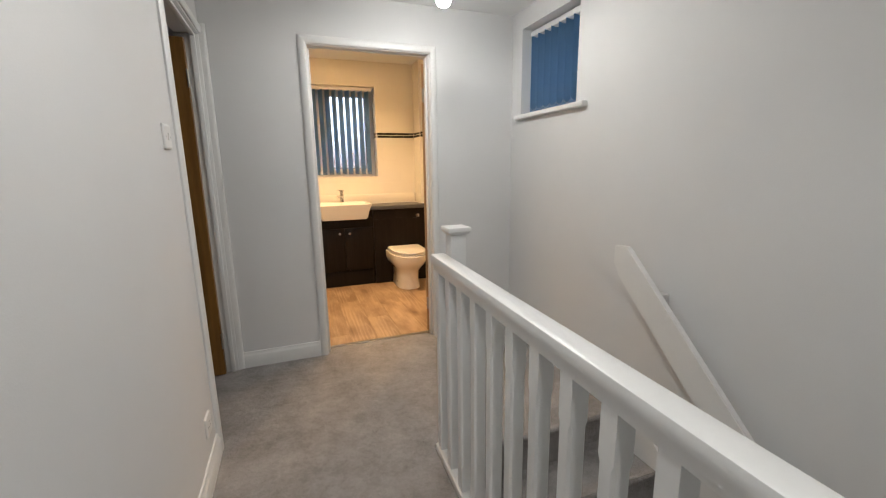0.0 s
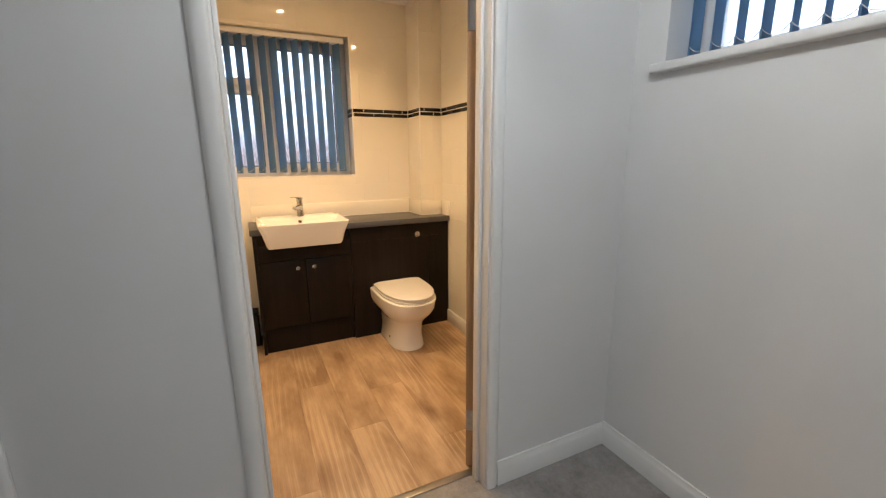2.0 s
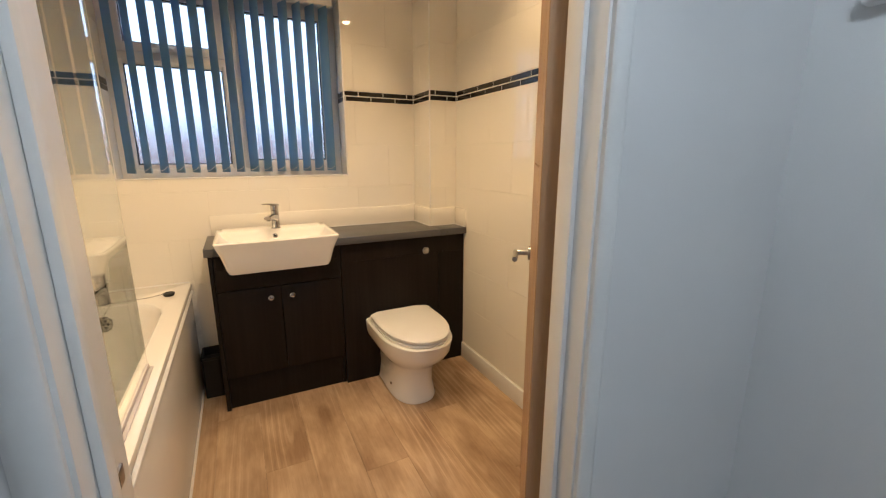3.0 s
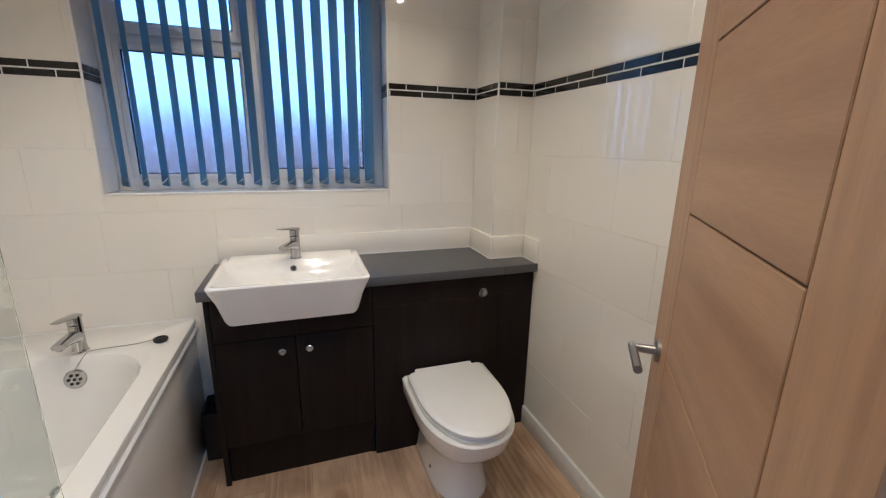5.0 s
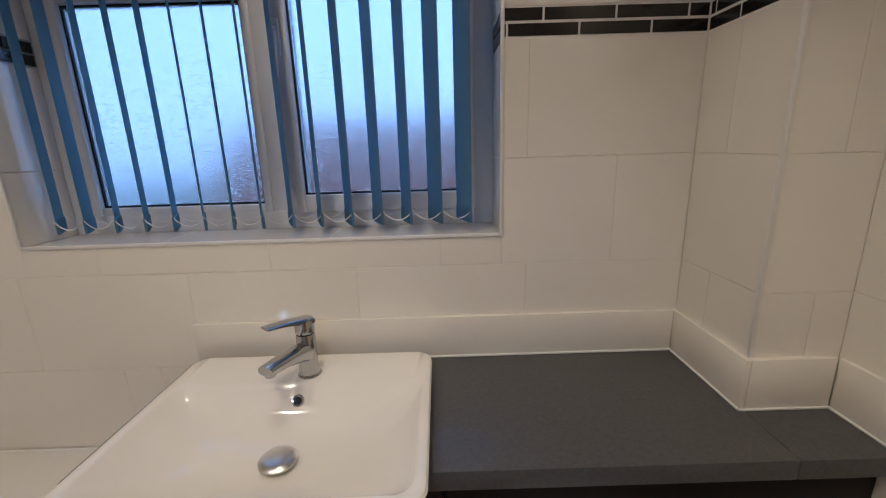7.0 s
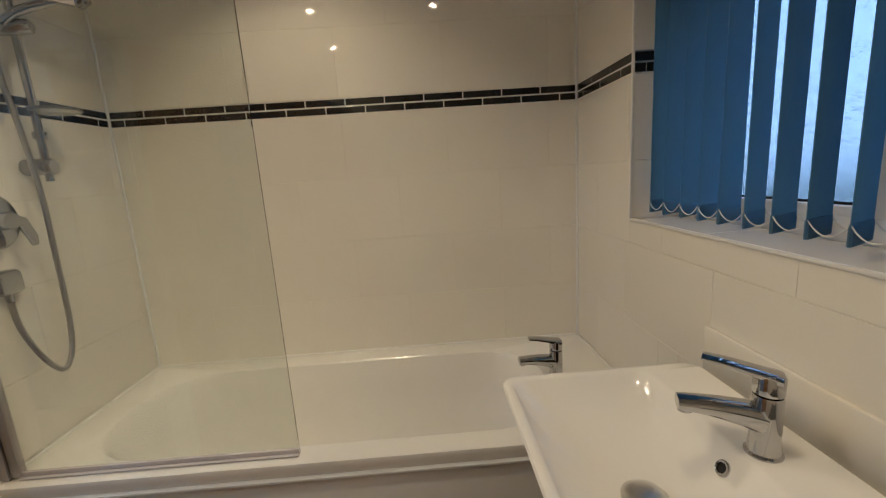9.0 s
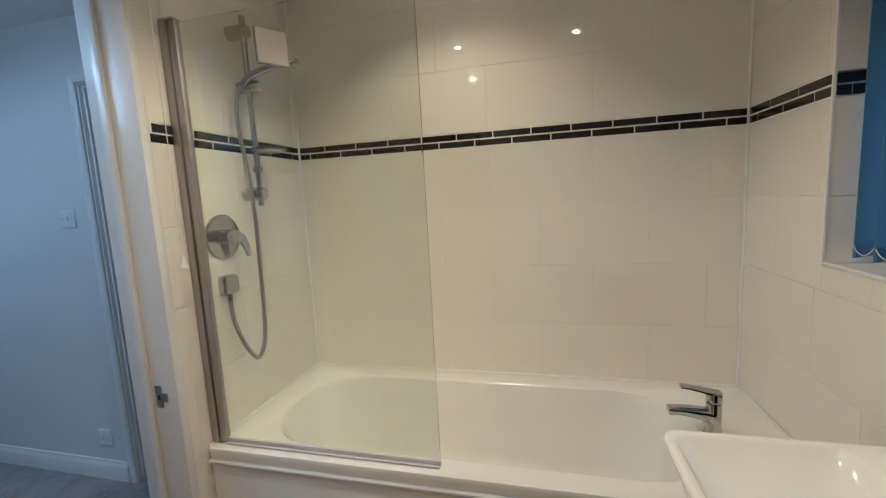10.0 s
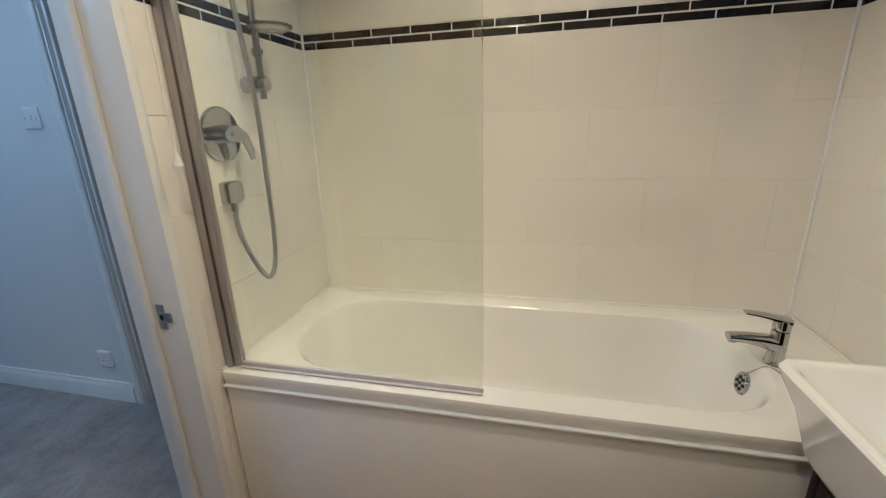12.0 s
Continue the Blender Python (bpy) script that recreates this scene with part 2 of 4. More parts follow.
M_SEAL = mat("clear seal", (0.55, 0.52, 0.54), 0.25, var=0.1)
M_SLAT = fabric_mat("slate blue fabric", (0.215, 0.33, 0.445), 0.66)
M_GLASS = glass_mat("clear glass", 0.0, (0.88, 0.915, 0.89))
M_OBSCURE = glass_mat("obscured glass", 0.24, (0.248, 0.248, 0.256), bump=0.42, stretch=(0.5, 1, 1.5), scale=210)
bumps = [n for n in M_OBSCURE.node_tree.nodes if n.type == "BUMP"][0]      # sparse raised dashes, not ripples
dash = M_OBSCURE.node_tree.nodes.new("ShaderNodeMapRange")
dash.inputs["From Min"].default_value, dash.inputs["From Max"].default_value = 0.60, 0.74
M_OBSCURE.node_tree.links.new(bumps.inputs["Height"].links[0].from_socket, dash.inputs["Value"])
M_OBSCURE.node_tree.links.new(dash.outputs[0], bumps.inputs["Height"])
M_SEALLINE = mat("silicone", (0.75, 0.74, 0.72), 0.4)
M_BRICK = mat("red brick", (0.28, 0.11, 0.07), 0.9, var=0.3, scale=2, bump=0.3, bscale=30)
M_ROOF = mat("roof tile", (0.16, 0.09, 0.07), 0.9, var=0.3, scale=3, bump=0.4, bscale=20)
M_GROUND = mat("grass and paving", (0.07, 0.09, 0.05), 1.0, var=0.4, scale=0.6, bump=0.3, bscale=6)
M_WARMLED = emit_mat("warm lamp", WARM, 60)
M_COOLLED = emit_mat("white lamp", COOL, 30)
M_GLOBE = emit_mat("white globe", COOL, 26)
M_SPRAY = mat("pale nozzle plate", (0.80, 0.72, 0.70), 0.35, var=0.02)
M_SOAP = glass_mat("clear plastic", 0.25, (0.9, 0.92, 0.9))

# ---- building helpers ----
ORIGIN = {}


def thing(name, place, label, category, group="", kind=""):
    ob = new(name)
    ob.empty_display_size = 0.05
    ob.location = place
    ORIGIN[ob.name] = Vector(place)
    return tagged(ob, label, category, group, kind)


def smooth(me, limit=35):
    for p in me.polygons:
        p.use_smooth = True
    me.set_sharp_from_angle(angle=radians(limit))


def part(name, bm, material, parent=None, label="", local=False, flat=False):
    """One mesh object from bm, given in world places (or in the parent's own if local), under parent."""
    me = bpy.data.meshes.new(name)
    org = ORIGIN.get(parent.name, Vector()) if parent is not None else Vector()
    if not local and org.length:
        bmesh.ops.translate(bm, verts=bm.verts, vec=-org)
    bmesh.ops.recalc_face_normals(bm, faces=bm.faces)
    bm.to_mesh(me)
    bm.free()
    if not flat:
        smooth(me)
    me.materials.append(material)
    ob = new(name, me)
    if parent is not None:
        ob.parent = parent
        ORIGIN[ob.name] = org
    if label:
        ob["label"] = label
    return ob


def structure(name, bm, material, label, category):
    ob = part(name, bm, material, flat=True)
    ORIGIN[ob.name] = Vector()
    return tagged(ob, label, category, kind="structure")


def box(bm, x0, x1, y0, y1, z0, z1, bevel=0.0, seg=2):
    vs = [bm.verts.new((x, y, z)) for x in (x0, x1) for y in (y0, y1) for z in (z0, z1)]
    fs = [bm.faces.new([vs[i] for i in q]) for q in ((0, 1, 3, 2), (4, 6, 7, 5), (0, 4, 5, 1), (2, 3, 7, 6), (0, 2, 6, 4), (1, 5, 7, 3))]
    if bevel:
        es = list({e for f in fs for e in f.edges})
        bmesh.ops.bevel(bm, geom=es, offset=bevel, segments=seg, affect="EDGES", profile=0.5)
    return vs


def boxed(x0, x1, y0, y1, z0, z1, bevel=0.0, seg=2):
    bm = bmesh.new()
    box(bm, x0, x1, y0, y1, z0, z1, bevel, seg)
    return bm


def rrect(cx, cy, hx, hy, r, z, n=7):
    """A ring round a rectangle with rounded corners."""
    pts = []
    for k, (sx, sy) in enumerate(((1, 1), (-1, 1), (-1, -1), (1, -1))):
        for i in range(n):
            a = radians(90 * k + 90 * i / (n - 1))
            pts.append((cx + sx * (hx - r) + r * math.cos(a), cy + sy * (hy - r) + r * math.sin(a), z))
    return pts


def loft(bm, rings, cap_first=True, cap_last=True):
    rows = [[bm.verts.new(p) for p in ring] for ring in rings]
    n = len(rows[0])
    for a, b in zip(rows, rows[1:]):
        for i in range(n):
            bm.faces.new((a[i], a[(i + 1) % n], b[(i + 1) % n], b[i]))
    if cap_first:
        bm.faces.new(rows[0][::-1])
    if cap_last:
        bm.faces.new(rows[-1])
    return rows


def sweep(bm, pts, sizes, n=12, up=(0, 0, 1), square=0.0):
    """A tube along pts; sizes: half width (across) and half height at each point. square: 0 round, 1 boxy."""
    pts = [Vector(p) for p in pts]
    rings = []
    for i, p in enumerate(pts):
        d = (pts[min(i + 1, len(pts) - 1)] - pts[max(i - 1, 0)]).normalized()
        u = Vector(up)
        if abs(d.dot(u)) > 0.95:
            u = Vector((0, 1, 0)) if abs(d.y) < 0.9 else Vector((1, 0, 0))
        side = d.cross(u).normalized()
        top = side.cross(d).normalized()
        s = sizes[i] if isinstance(sizes, list) else sizes
        a, b = s if isinstance(s, tuple) else (s, s)
        ring = []
        for k in range(n):
            t = 2 * math.pi * (k + 0.5) / n
            c, sn = math.cos(t), math.sin(t)
            if square:
                e = 1 - 0.75 * square
                c, sn = math.copysign(abs(c) ** e, c), math.copysign(abs(sn) ** e, sn)
            ring.append(p + side * a * c + top * b * sn)
        rings.append(ring)
    loft(bm, rings)
    return bm


def swept(pts, sizes, **k):
    return sweep(bmesh.new(), pts, sizes, **k)


def lathe(bm, place, profile, axis=(0, 0, 1), n=24):
    """A turned shape: profile rows of (radius, height) along axis from place."""
    q = Vector((0, 0, 1)).rotation_difference(Vector(axis)).to_matrix()
    rings = [[Vector(place) + q @ Vector((r * math.cos(2 * math.pi * k / n), r * math.sin(2 * math.pi * k / n), h)) for k in range(n)] for r, h in profile]
    loft(bm, rings)
    return bm


def turned(place, profile, axis=(0, 0, 1), n=24):
    return lathe(bmesh.new(), place, profile, axis, n)


def bez(pts, n=24):
    """A smooth line through pts (Catmull-Rom)."""
    p = [Vector(pts[0])] + [Vector(a) for a in pts] + [Vector(pts[-1])]
    out = []
    for i in range(1, len(p) - 2):
        for k in range(n):
            t = k / n
            a, b, c, d = p[i - 1], p[i], p[i + 1], p[i + 2]
            out.append(0.5 * ((2 * b) + (c - a) * t + (2 * a - 5 * b + 4 * c - d) * t * t + (3 * b - a - 3 * c + d) * t ** 3))
    out.append(p[-2])
    return out


# ---- plan ----
W, L, HB, HL = 2.122, 1.75, 2.32, 2.22      # bathroom width, depth, height; landing height
YL = -1.91                                  # landing face of the wall with the bathroom door
XL = 0.203                                  # landing face of its west wall
DX0, DX1, DH = 0.753, 1.500, 1.932           # bathroom doorway
WX0, WX1, WZ0, WZ1 = 0.430, 1.531, 1.131, 2.07   # bathroom window
LY0, LY1, LZ0, LZ1 = -2.618, -2.035, 1.558, 2.10    # landing window
G = 0.0015                                  # grout lies this far behind the tile face
BX, BY = 1.953, -0.238                        # boxed pipe in the corner
OUT = 0.28                                  # outer face of the window wall
YS = -6.4                                   # south end of the landing
VX = 1.15                                   # west edge of the stair well
VY = -3.12                                  # top riser of the stairs
DOWN = -2.6                                 # floor below

# ---- structure ----
bm = bmesh.new()
box(bm, -0.15, -G, -L, OUT, 0, 2.5)
wall_bath = structure("wall_west", bm, M_GROUT, "grouted backing of the tiled wall along the bath", "wall")
bm = bmesh.new()
box(bm, -G, WX0 - 0.006, G, OUT, 0, 2.5)
box(bm, WX1 + 0.006, W + G, G, OUT, 0, 2.5)
box(bm, WX0 - 0.006, WX1 + 0.006, G, OUT, 0, WZ0 - 0.006)
box(bm, WX0 - 0.006, WX1 + 0.006, G, OUT, WZ1, 2.5)
wall_window = structure("wall_north", bm, M_GROUT, "grouted backing of the tiled wall with the window", "wall")
bm = bmesh.new()
box(bm, W + G, 2.42, -L - 0.002, OUT, 0, 2.5)
wall_right = structure("wall_east", bm, M_GROUT, "grouted backing of the tiled wall behind the door", "wall")
bm = bmesh.new()
xe = W + G - 0.006
box(bm, xe, 2.42, YS, LY0, DOWN, 2.5)
box(bm, xe, 2.42, LY1, -L - 0.002, DOWN, 2.5)
box(bm, xe, 2.42, LY0, LY1, DOWN, LZ0)
box(bm, xe, 2.42, LY0, LY1, LZ1, 2.5)
structure("wall_stairs", bm, M_WALL, "plain pale grey painted wall along the stairs", "wall")
bm = bmesh.new()
box(bm, -3.0, DX0 - 0.03, YL, -L - 0.02, 0, 2.5)
box(bm, DX1 + 0.03, xe, YL, -1.82, 0, 2.5)
box(bm, DX0 - 0.03, DX1 + 0.03, YL, -1.82, DH + 0.03, 2.5)
structure("wall_doorway", bm, M_WALL, "pale grey painted wall round the bathroom doorway", "wall")
bm = bmesh.new()
box(bm, -G, DX0 - 0.03, -L - 0.0195, -L - G, 0, 2.5)
box(bm, DX1 + 0.03, xe, -1.8195, -1.80 - G, 0, 2.5)
box(bm, DX0 - 0.03, DX1 + 0.03, -1.8195, -1.80 - G, DH + 0.03, 2.5)
wall_door = structure("wall_south", bm, M_GROUT, "grouted backing of the tiled wall by the doorway", "wall")
LD0, LD1 = -2.70, -1.94                   # bedroom doorway, along y
bm = bmesh.new()
box(bm, XL - 0.11, XL, YS, LD0 - 0.03, 0, 2.5)
box(bm, XL - 0.11, XL, LD1 + 0.03, YL, 0, 2.5)
box(bm, XL - 0.11, XL, LD0 - 0.03, LD1 + 0.03, DH + 0.03, 2.5)
structure("wall_landing", bm, M_WALL, "pale grey painted landing wall with the bedroom doorway", "wall")
bm = bmesh.new()
box(bm, -3.1, -3.0, YS, YL, 0, 2.5)
box(bm, -3.1, 2.42, YS - 0.1, YS, DOWN, 2.5)
structure("wall_far", bm, M_WALL, "plain pale painted walls closing the bedroom and landing", "wall")
bm = bmesh.new()
box(bm, VX - 0.12, VX, YS, VY, DOWN, -0.25)
box(bm, VX, xe, VY + 0.02, VY + 0.12, DOWN, -0.25)
structure("wall_stairwell", bm, M_WALL, "painted walls round the stair well below the landing", "wall")
bm = boxed(-0.15, W + 0.2, -L - 0.05, OUT, HB, HB + 0.1)
structure("ceiling_bathroom", bm, M_CEIL, "flat white painted bathroom ceiling", "ceiling")
bm = boxed(-3.1, 2.42, YS, YL, HL, HL + 0.1)
structure("ceiling_landing", bm, M_CEIL, "flat white painted landing ceiling", "ceiling")
bm = bmesh.new()
box(bm, -3.0, VX, YS, -L - 0.065, -0.25, 0)
box(bm, VX, xe, VY, -L - 0.065, -0.25, 0)
structure("floor_landing", bm, M_CARPET, "mottled grey cut-pile carpet on the landing", "floor")
structure("floor_hall", boxed(VX - 0.1, xe, YS, VY, DOWN - 0.1, DOWN), M_CARPET, "grey carpet at the foot of the stairs", "floor")
floor_bath = structure("floor_bathroom", boxed(-0.1, W + 0.1, -L - 0.0645, 0.1, -0.25, -0.004), M_GROOVE, "dark underlay beneath the vinyl planks", "floor")
bm = bmesh.new()
box(bm, -60, 60, -60, 60, DOWN - 0.5, DOWN - 0.3)
structure("ground", bm, M_GROUND, "grass and paving round the house far below", "ground")

# boxed-in pipe
bm = bmesh.new()
box(bm, BX + G, W + 0.02, BY + G, 0.02, 0, 2.5)
wall_box = structure("wall_boxing", bm, M_GROUT, "boxed-in pipe in the bathroom corner", "wall")

# ---- doorways ----


def casing_profile(bm, run, along, out, w=0.046, d=0.018, mitre=(0, 0)):
    """A rounded strip: run from a to b, along: the way across its face from the opening, out: away from the wall; mitre: ends that run out at 45 degrees."""
    a, b = Vector(run[0]), Vector(run[1])
    al, ou = Vector(along), Vector(out)
    way = (b - a).normalized()
    prof = [(0, -0.003), (0, d * 0.6), (w * 0.06, d * 0.8), (w * 0.2, d * 0.96), (w * 0.42, d), (w * 0.68, d * 0.92), (w * 0.86, d * 0.74), (w, d * 0.42), (w, -0.003)]
    rings = [[p + al * u + ou * v + way * u * m for u, v in prof] for p, m in ((a, -mitre[0]), (b, mitre[1]))]
    loft(bm, rings)


frame1 = thing("door_1", (DX0, YL, 0), "white painted frame of the bathroom doorway with moulded architrave", "door frame", kind="structure")
bm = bmesh.new()
box(bm, DX0 - 0.028, DX0, YL - 0.002, -L + 0.004, 0, DH, 0.002)
part("lining", bm, M_GLOSS, frame1)
part("lining", boxed(DX1, DX1 + 0.028, YL - 0.002, -1.816, 0, DH, 0.002), M_GLOSS, frame1)
part("lining", boxed(DX0 - 0.028, DX1 + 0.028, YL - 0.002, -1.816, DH + 0.0005, DH + 0.029, 0.002), M_GLOSS, frame1)
part("stop", boxed(DX0 + 0.0005, DX0 + 0.013, YL + 0.04, -L - 0.088, 0, DH - 0.013, 0.002), M_GLOSS, frame1)
part("stop", boxed(DX1 - 0.013, DX1 - 0.0005, YL + 0.04, -L - 0.088, 0, DH - 0.013, 0.002), M_GLOSS, frame1)
part("stop", boxed(DX0, DX1, YL + 0.04, -L - 0.088, DH - 0.007, DH, 0.002), M_GLOSS, frame1)
for x, s in ((DX0 - 0.006, -1), (DX1 + 0.006, 1)):
    bm = bmesh.new()
    casing_profile(bm, ((x, YL, 0), (x, YL, DH + 0.006)), (s, 0, 0), (0, -1, 0), mitre=(0, 1))
    part("architrave", bm, M_GLOSS, frame1)
bm = bmesh.new()
casing_profile(bm, ((DX0 - 0.006, YL, DH + 0.006), (DX1 + 0.006, YL, DH + 0.006)), (0, 0, 1), (0, -1, 0), mitre=(1, 1))
part("architrave", bm, M_GLOSS, frame1)
bm = bmesh.new()
box(bm, DX0 - 0.001, DX0 + 0.0025, -L - 0.078, -L - 0.053, 0.765, 0.835, 0.001)
box(bm, DX0 - 0.001, DX0 + 0.004, -L - 0.070, -L - 0.034, 0.787, 0.813, 0.001)
sp = part("strike_plate", bm, M_STEEL, frame1, "steel strike plate")
part("latch_hole", boxed(DX0 + 0.003, DX0 + 0.0046, -L - 0.068, -L - 0.058, 0.792, 0.808, 0.0003), M_BLACK, sp)
part("threshold_strip", boxed(DX0, DX1, -L - 0.082, -L - 0.05, -0.002, 0.006, 0.003), M_STEEL, frame1, "narrow metal threshold strip")

frame2 = thing("door_2", (XL, LD0, 0), "white painted frame of the bedroom doorway with moulded architrave", "door frame", kind="structure")
XB = XL - 0.11
part("lining", boxed(XB - 0.002, XL + 0.002, LD0 - 0.028, LD0, 0, DH, 0.002), M_GLOSS, frame2)
part("lining", boxed(XB - 0.002, XL + 0.002, LD1, LD1 + 0.028, 0, DH, 0.002), M_GLOSS, frame2)
part("lining", boxed(XB - 0.002, XL + 0.002, LD0 - 0.028, LD1 + 0.028, DH + 0.0005, DH + 0.029, 0.002), M_GLOSS, frame2)
part("stop", boxed(XL - 0.039, XL - 0.014, LD0 + 0.0005, LD0 + 0.012, 0, DH - 0.013, 0.002), M_GLOSS, frame2)
part("stop", boxed(XL - 0.039, XL - 0.014, LD1 - 0.012, LD1 - 0.0005, 0, DH - 0.013, 0.002), M_GLOSS, frame2)
part("stop", boxed(XL - 0.039, XL - 0.014, LD0, LD1, DH - 0.0125, DH, 0.002), M_GLOSS, frame2)
bm = bmesh.new()
casing_profile(bm, ((XL, LD0 - 0.006, 0), (XL, LD0 - 0.006, DH + 0.006)), (0, -1, 0), (1, 0, 0), mitre=(0, 1))
part("architrave", bm, M_GLOSS, frame2)
bm = bmesh.new()
casing_profile(bm, ((XL, LD1 + 0.006, 0), (XL, LD1 + 0.006, DH + 0.056)), (0, 1, 0), (1, 0, 0), w=0.028, d=0.036)
part("architrave", bm, M_GLOSS, frame2)
bm = bmesh.new()
casing_profile(bm, ((XL, LD0 - 0.006, DH + 0.006), (XL, LD1 + 0.005, DH + 0.006)), (0, 0, 1), (1, 0, 0), mitre=(1, 0))
part("architrave", bm, M_GLOSS, frame2)
part("strike_plate", boxed(XB + 0.035, XB + 0.06, LD0 - 0.001, LD0 + 0.0025, 0.79, 0.86, 0.001), M_STEEL, frame2, "steel strike plate")


def oak_door(label, m, wid=0.738, tall=1.902, handle=True, veneer=(M_OAK, M_OAKH)):
    """A flush oak leaf, hinge edge at x = 0, face at y = 0 looking to -y, thickness to +y."""
    leaf = thing("oak_door", (0, 0, 0), label, "door")
    thk, zb, gap = 0.038, 0.008, 0.0035
    zs = [zb] + [z + zb for z in (0.275, 0.583, 0.892, 1.203, 1.51, 1.805)] + [tall]
    stile = 0.138
    bm = boxed(0.001, wid - 0.001, 0.004, thk - 0.004, zb + 0.001, tall - 0.001)
    part("core", bm, M_GROOVE, leaf, "dark groove between the veneered panels", local=True)
    for x0, x1 in ((0, stile), (wid - stile, wid)):
        part("stile", boxed(x0, x1, 0, thk, zb, tall, 0.0015, 1), veneer[0], leaf, local=True)
    for z0, z1 in zip(zs, zs[1:]):
        part("panel", boxed(stile + gap, wid - stile - gap, 0, thk, z0 + (gap if z0 > zb else 0), z1 - (gap * 0 if z1 == tall else 0), 0.0015, 1), veneer[1], leaf, local=True)
    for zc in (0.22, 1.70):
        bm = boxed(-0.004, -0.0005, 0.003, thk - 0.003, zc - 0.045, zc + 0.045, 0.001)
        lathe(bm, (-0.003, thk + 0.004, zc - 0.045), [(0.006, 0), (0.006, 0.09)], n=12)
        part("hinge", bm, M_STEEL, leaf, "satin steel butt hinge", local=True)
    if handle:
        zc, xc = 0.885, wid - 0.068
        for s, y0 in ((-1, 0.0), (1, thk)):
            h = part("handle", turned((xc, y0, zc), [(0.026, 0), (0.026, 0.007), (0.022, 0.009), (0.0105, 0.0095), (0.0095, 0.05), (0.0095, 0.06)], axis=(0, s, 0)), M_STEEL, leaf, "satin steel lever handle", local=True)
            bm = swept([(xc + 0.012, y0 + s * 0.055, zc), (xc - 0.105, y0 + s * 0.055, zc - 0.002)], 0.0095)
            part("lever", bm, M_STEEL, h, local=True)
        part("latch_plate", boxed(wid - 0.0005, wid + 0.0015, 0.008, thk - 0.008, zc - 0.07, zc + 0.07), M_STEEL, leaf, local=True)
    leaf.matrix_basis = m
    return leaf


def posed(ob, x, y, z, ux, uy):
    """Pose whose own x runs along (ux, uy)."""
    return pose(x, y, z, 0, 0, math.degrees(math.atan2(uy, ux)))


# bathroom door stands open past square, against the right-hand wall; its camera face looks north-west
DOOR_ANGLE = 37.6
du = Vector((math.sin(radians(DOOR_ANGLE)), math.cos(radians(DOOR_ANGLE)), 0))
dn = Vector((-du.y, du.x, 0))      # towards the room
hx, hy = 1.519, -1.803
leaf = oak_door("light oak veneered flush door standing wide open", Matrix())
m = Matrix.Identity(4)
# own x along du, own -y along dn
m.col[0][:3], m.col[1][:3], m.col[2][:3] = du, -dn, (0, 0, 1)
off = Vector((hx, hy, 0)) + dn * 0.038
m.col[3][:3] = off
leaf.matrix_basis = m
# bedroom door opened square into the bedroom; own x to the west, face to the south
leaf2 = oak_door("warm brown oak veneered bedroom door standing open, colour darkened for shade", Matrix(), wid=0.755, veneer=(M_OAKDIM, M_OAKDIMH))
m = Matrix.Identity(4)
m.col[0][:3], m.col[1][:3], m.col[2][:3] = (-1, 0, 0), (0, -1, 0), (0, 0, 1)
m.col[3][:3] = (0.138, LD1 - 0.002, 0)
leaf2.matrix_basis = m

# ---- baseboards ----


def skirting(name, a, b, out, label, h=0.1, d=0.016):
    bm = bmesh.new()
    ou = Vector(out)
    prof = [(-0.003, 0), (d, 0), (d, h * 0.72), (d * 0.8, h * 0.8), (d * 0.55, h * 0.88), (d * 0.45, h), (-0.003, h)]
    rings = [[Vector(p) + ou * u + Vector((0, 0, v)) for u, v in prof] for p in (a, b)]
    loft(bm, rings)
    ob = part(name, bm, M_GLOSS)
    return tagged(ob, label, "skirting board", kind="structure")


skirting("baseboard", (XL, YS, 0), (XL, LD0 - 0.0525, 0), (1, 0, 0), "white painted skirting board on the landing")
skirting("baseboard", (XL + 0.012, YL, 0), (DX0 - 0.0525, YL, 0), (0, -1, 0), "white painted skirting board between the doorways")
skirting("baseboard", (DX1 + 0.0525, YL, 0), (xe - 0.012, YL, 0), (0, -1, 0), "white painted skirting board beside the bathroom door")
skirting("baseboard", (xe, YL, 0), (xe, VY + 0.02, 0), (-1, 0, 0), "white painted skirting board at the head of the stairs")
tagged(part("baseboard", boxed(W - 0.013, W + 0.001, -L, -0.345, -0.004, 0.094, 0.003), M_GLOSS), "plain white skirting under the bathroom tiles", "skirting board", kind="structure")

# ---- stairs ----
stairs = thing("staircase", (VX, VY, 0), "carpeted stairs going down from the landing", "stairs", kind="structure")
RISE, GOING = 0.2, 0.215
for i in range(13):
    y1, z1 = VY - GOING * i, -RISE * (i + 1)
    if z1 < DOWN + 0.01:
        break
    bm = bmesh.new()
    rings = []
    for x in (VX + 0.002, xe - 0.022):
        ring = [(x, y1 - GOING - 0.02, z1 - 0.16), (x, y1 - GOING - 0.02, z1)]
        ring += [(x, y1 - 0.004, z1), (x, y1 + 0.006, z1 + RISE * 0.5), (x, y1 + 0.02, z1 + RISE - 0.03), (x, y1 + 0.05, z1 + RISE - 0.03), (x, y1 + 0.05, z1 - 0.16)]
        rings.append(ring)
    loft(bm, rings)
    part("step", bm, M_CARPET, stairs)
for i in range(12):
    y1, z1 = VY - GOING * i, -RISE * i
    bm = swept([(VX + 0.002, y1 - 0.008, z1 - 0.017), (xe - 0.022, y1 - 0.008, z1 - 0.017)], (0.02, 0.0185), n=12)
    part("nosing", bm, M_CARPET, stairs)
bm = bmesh.new()
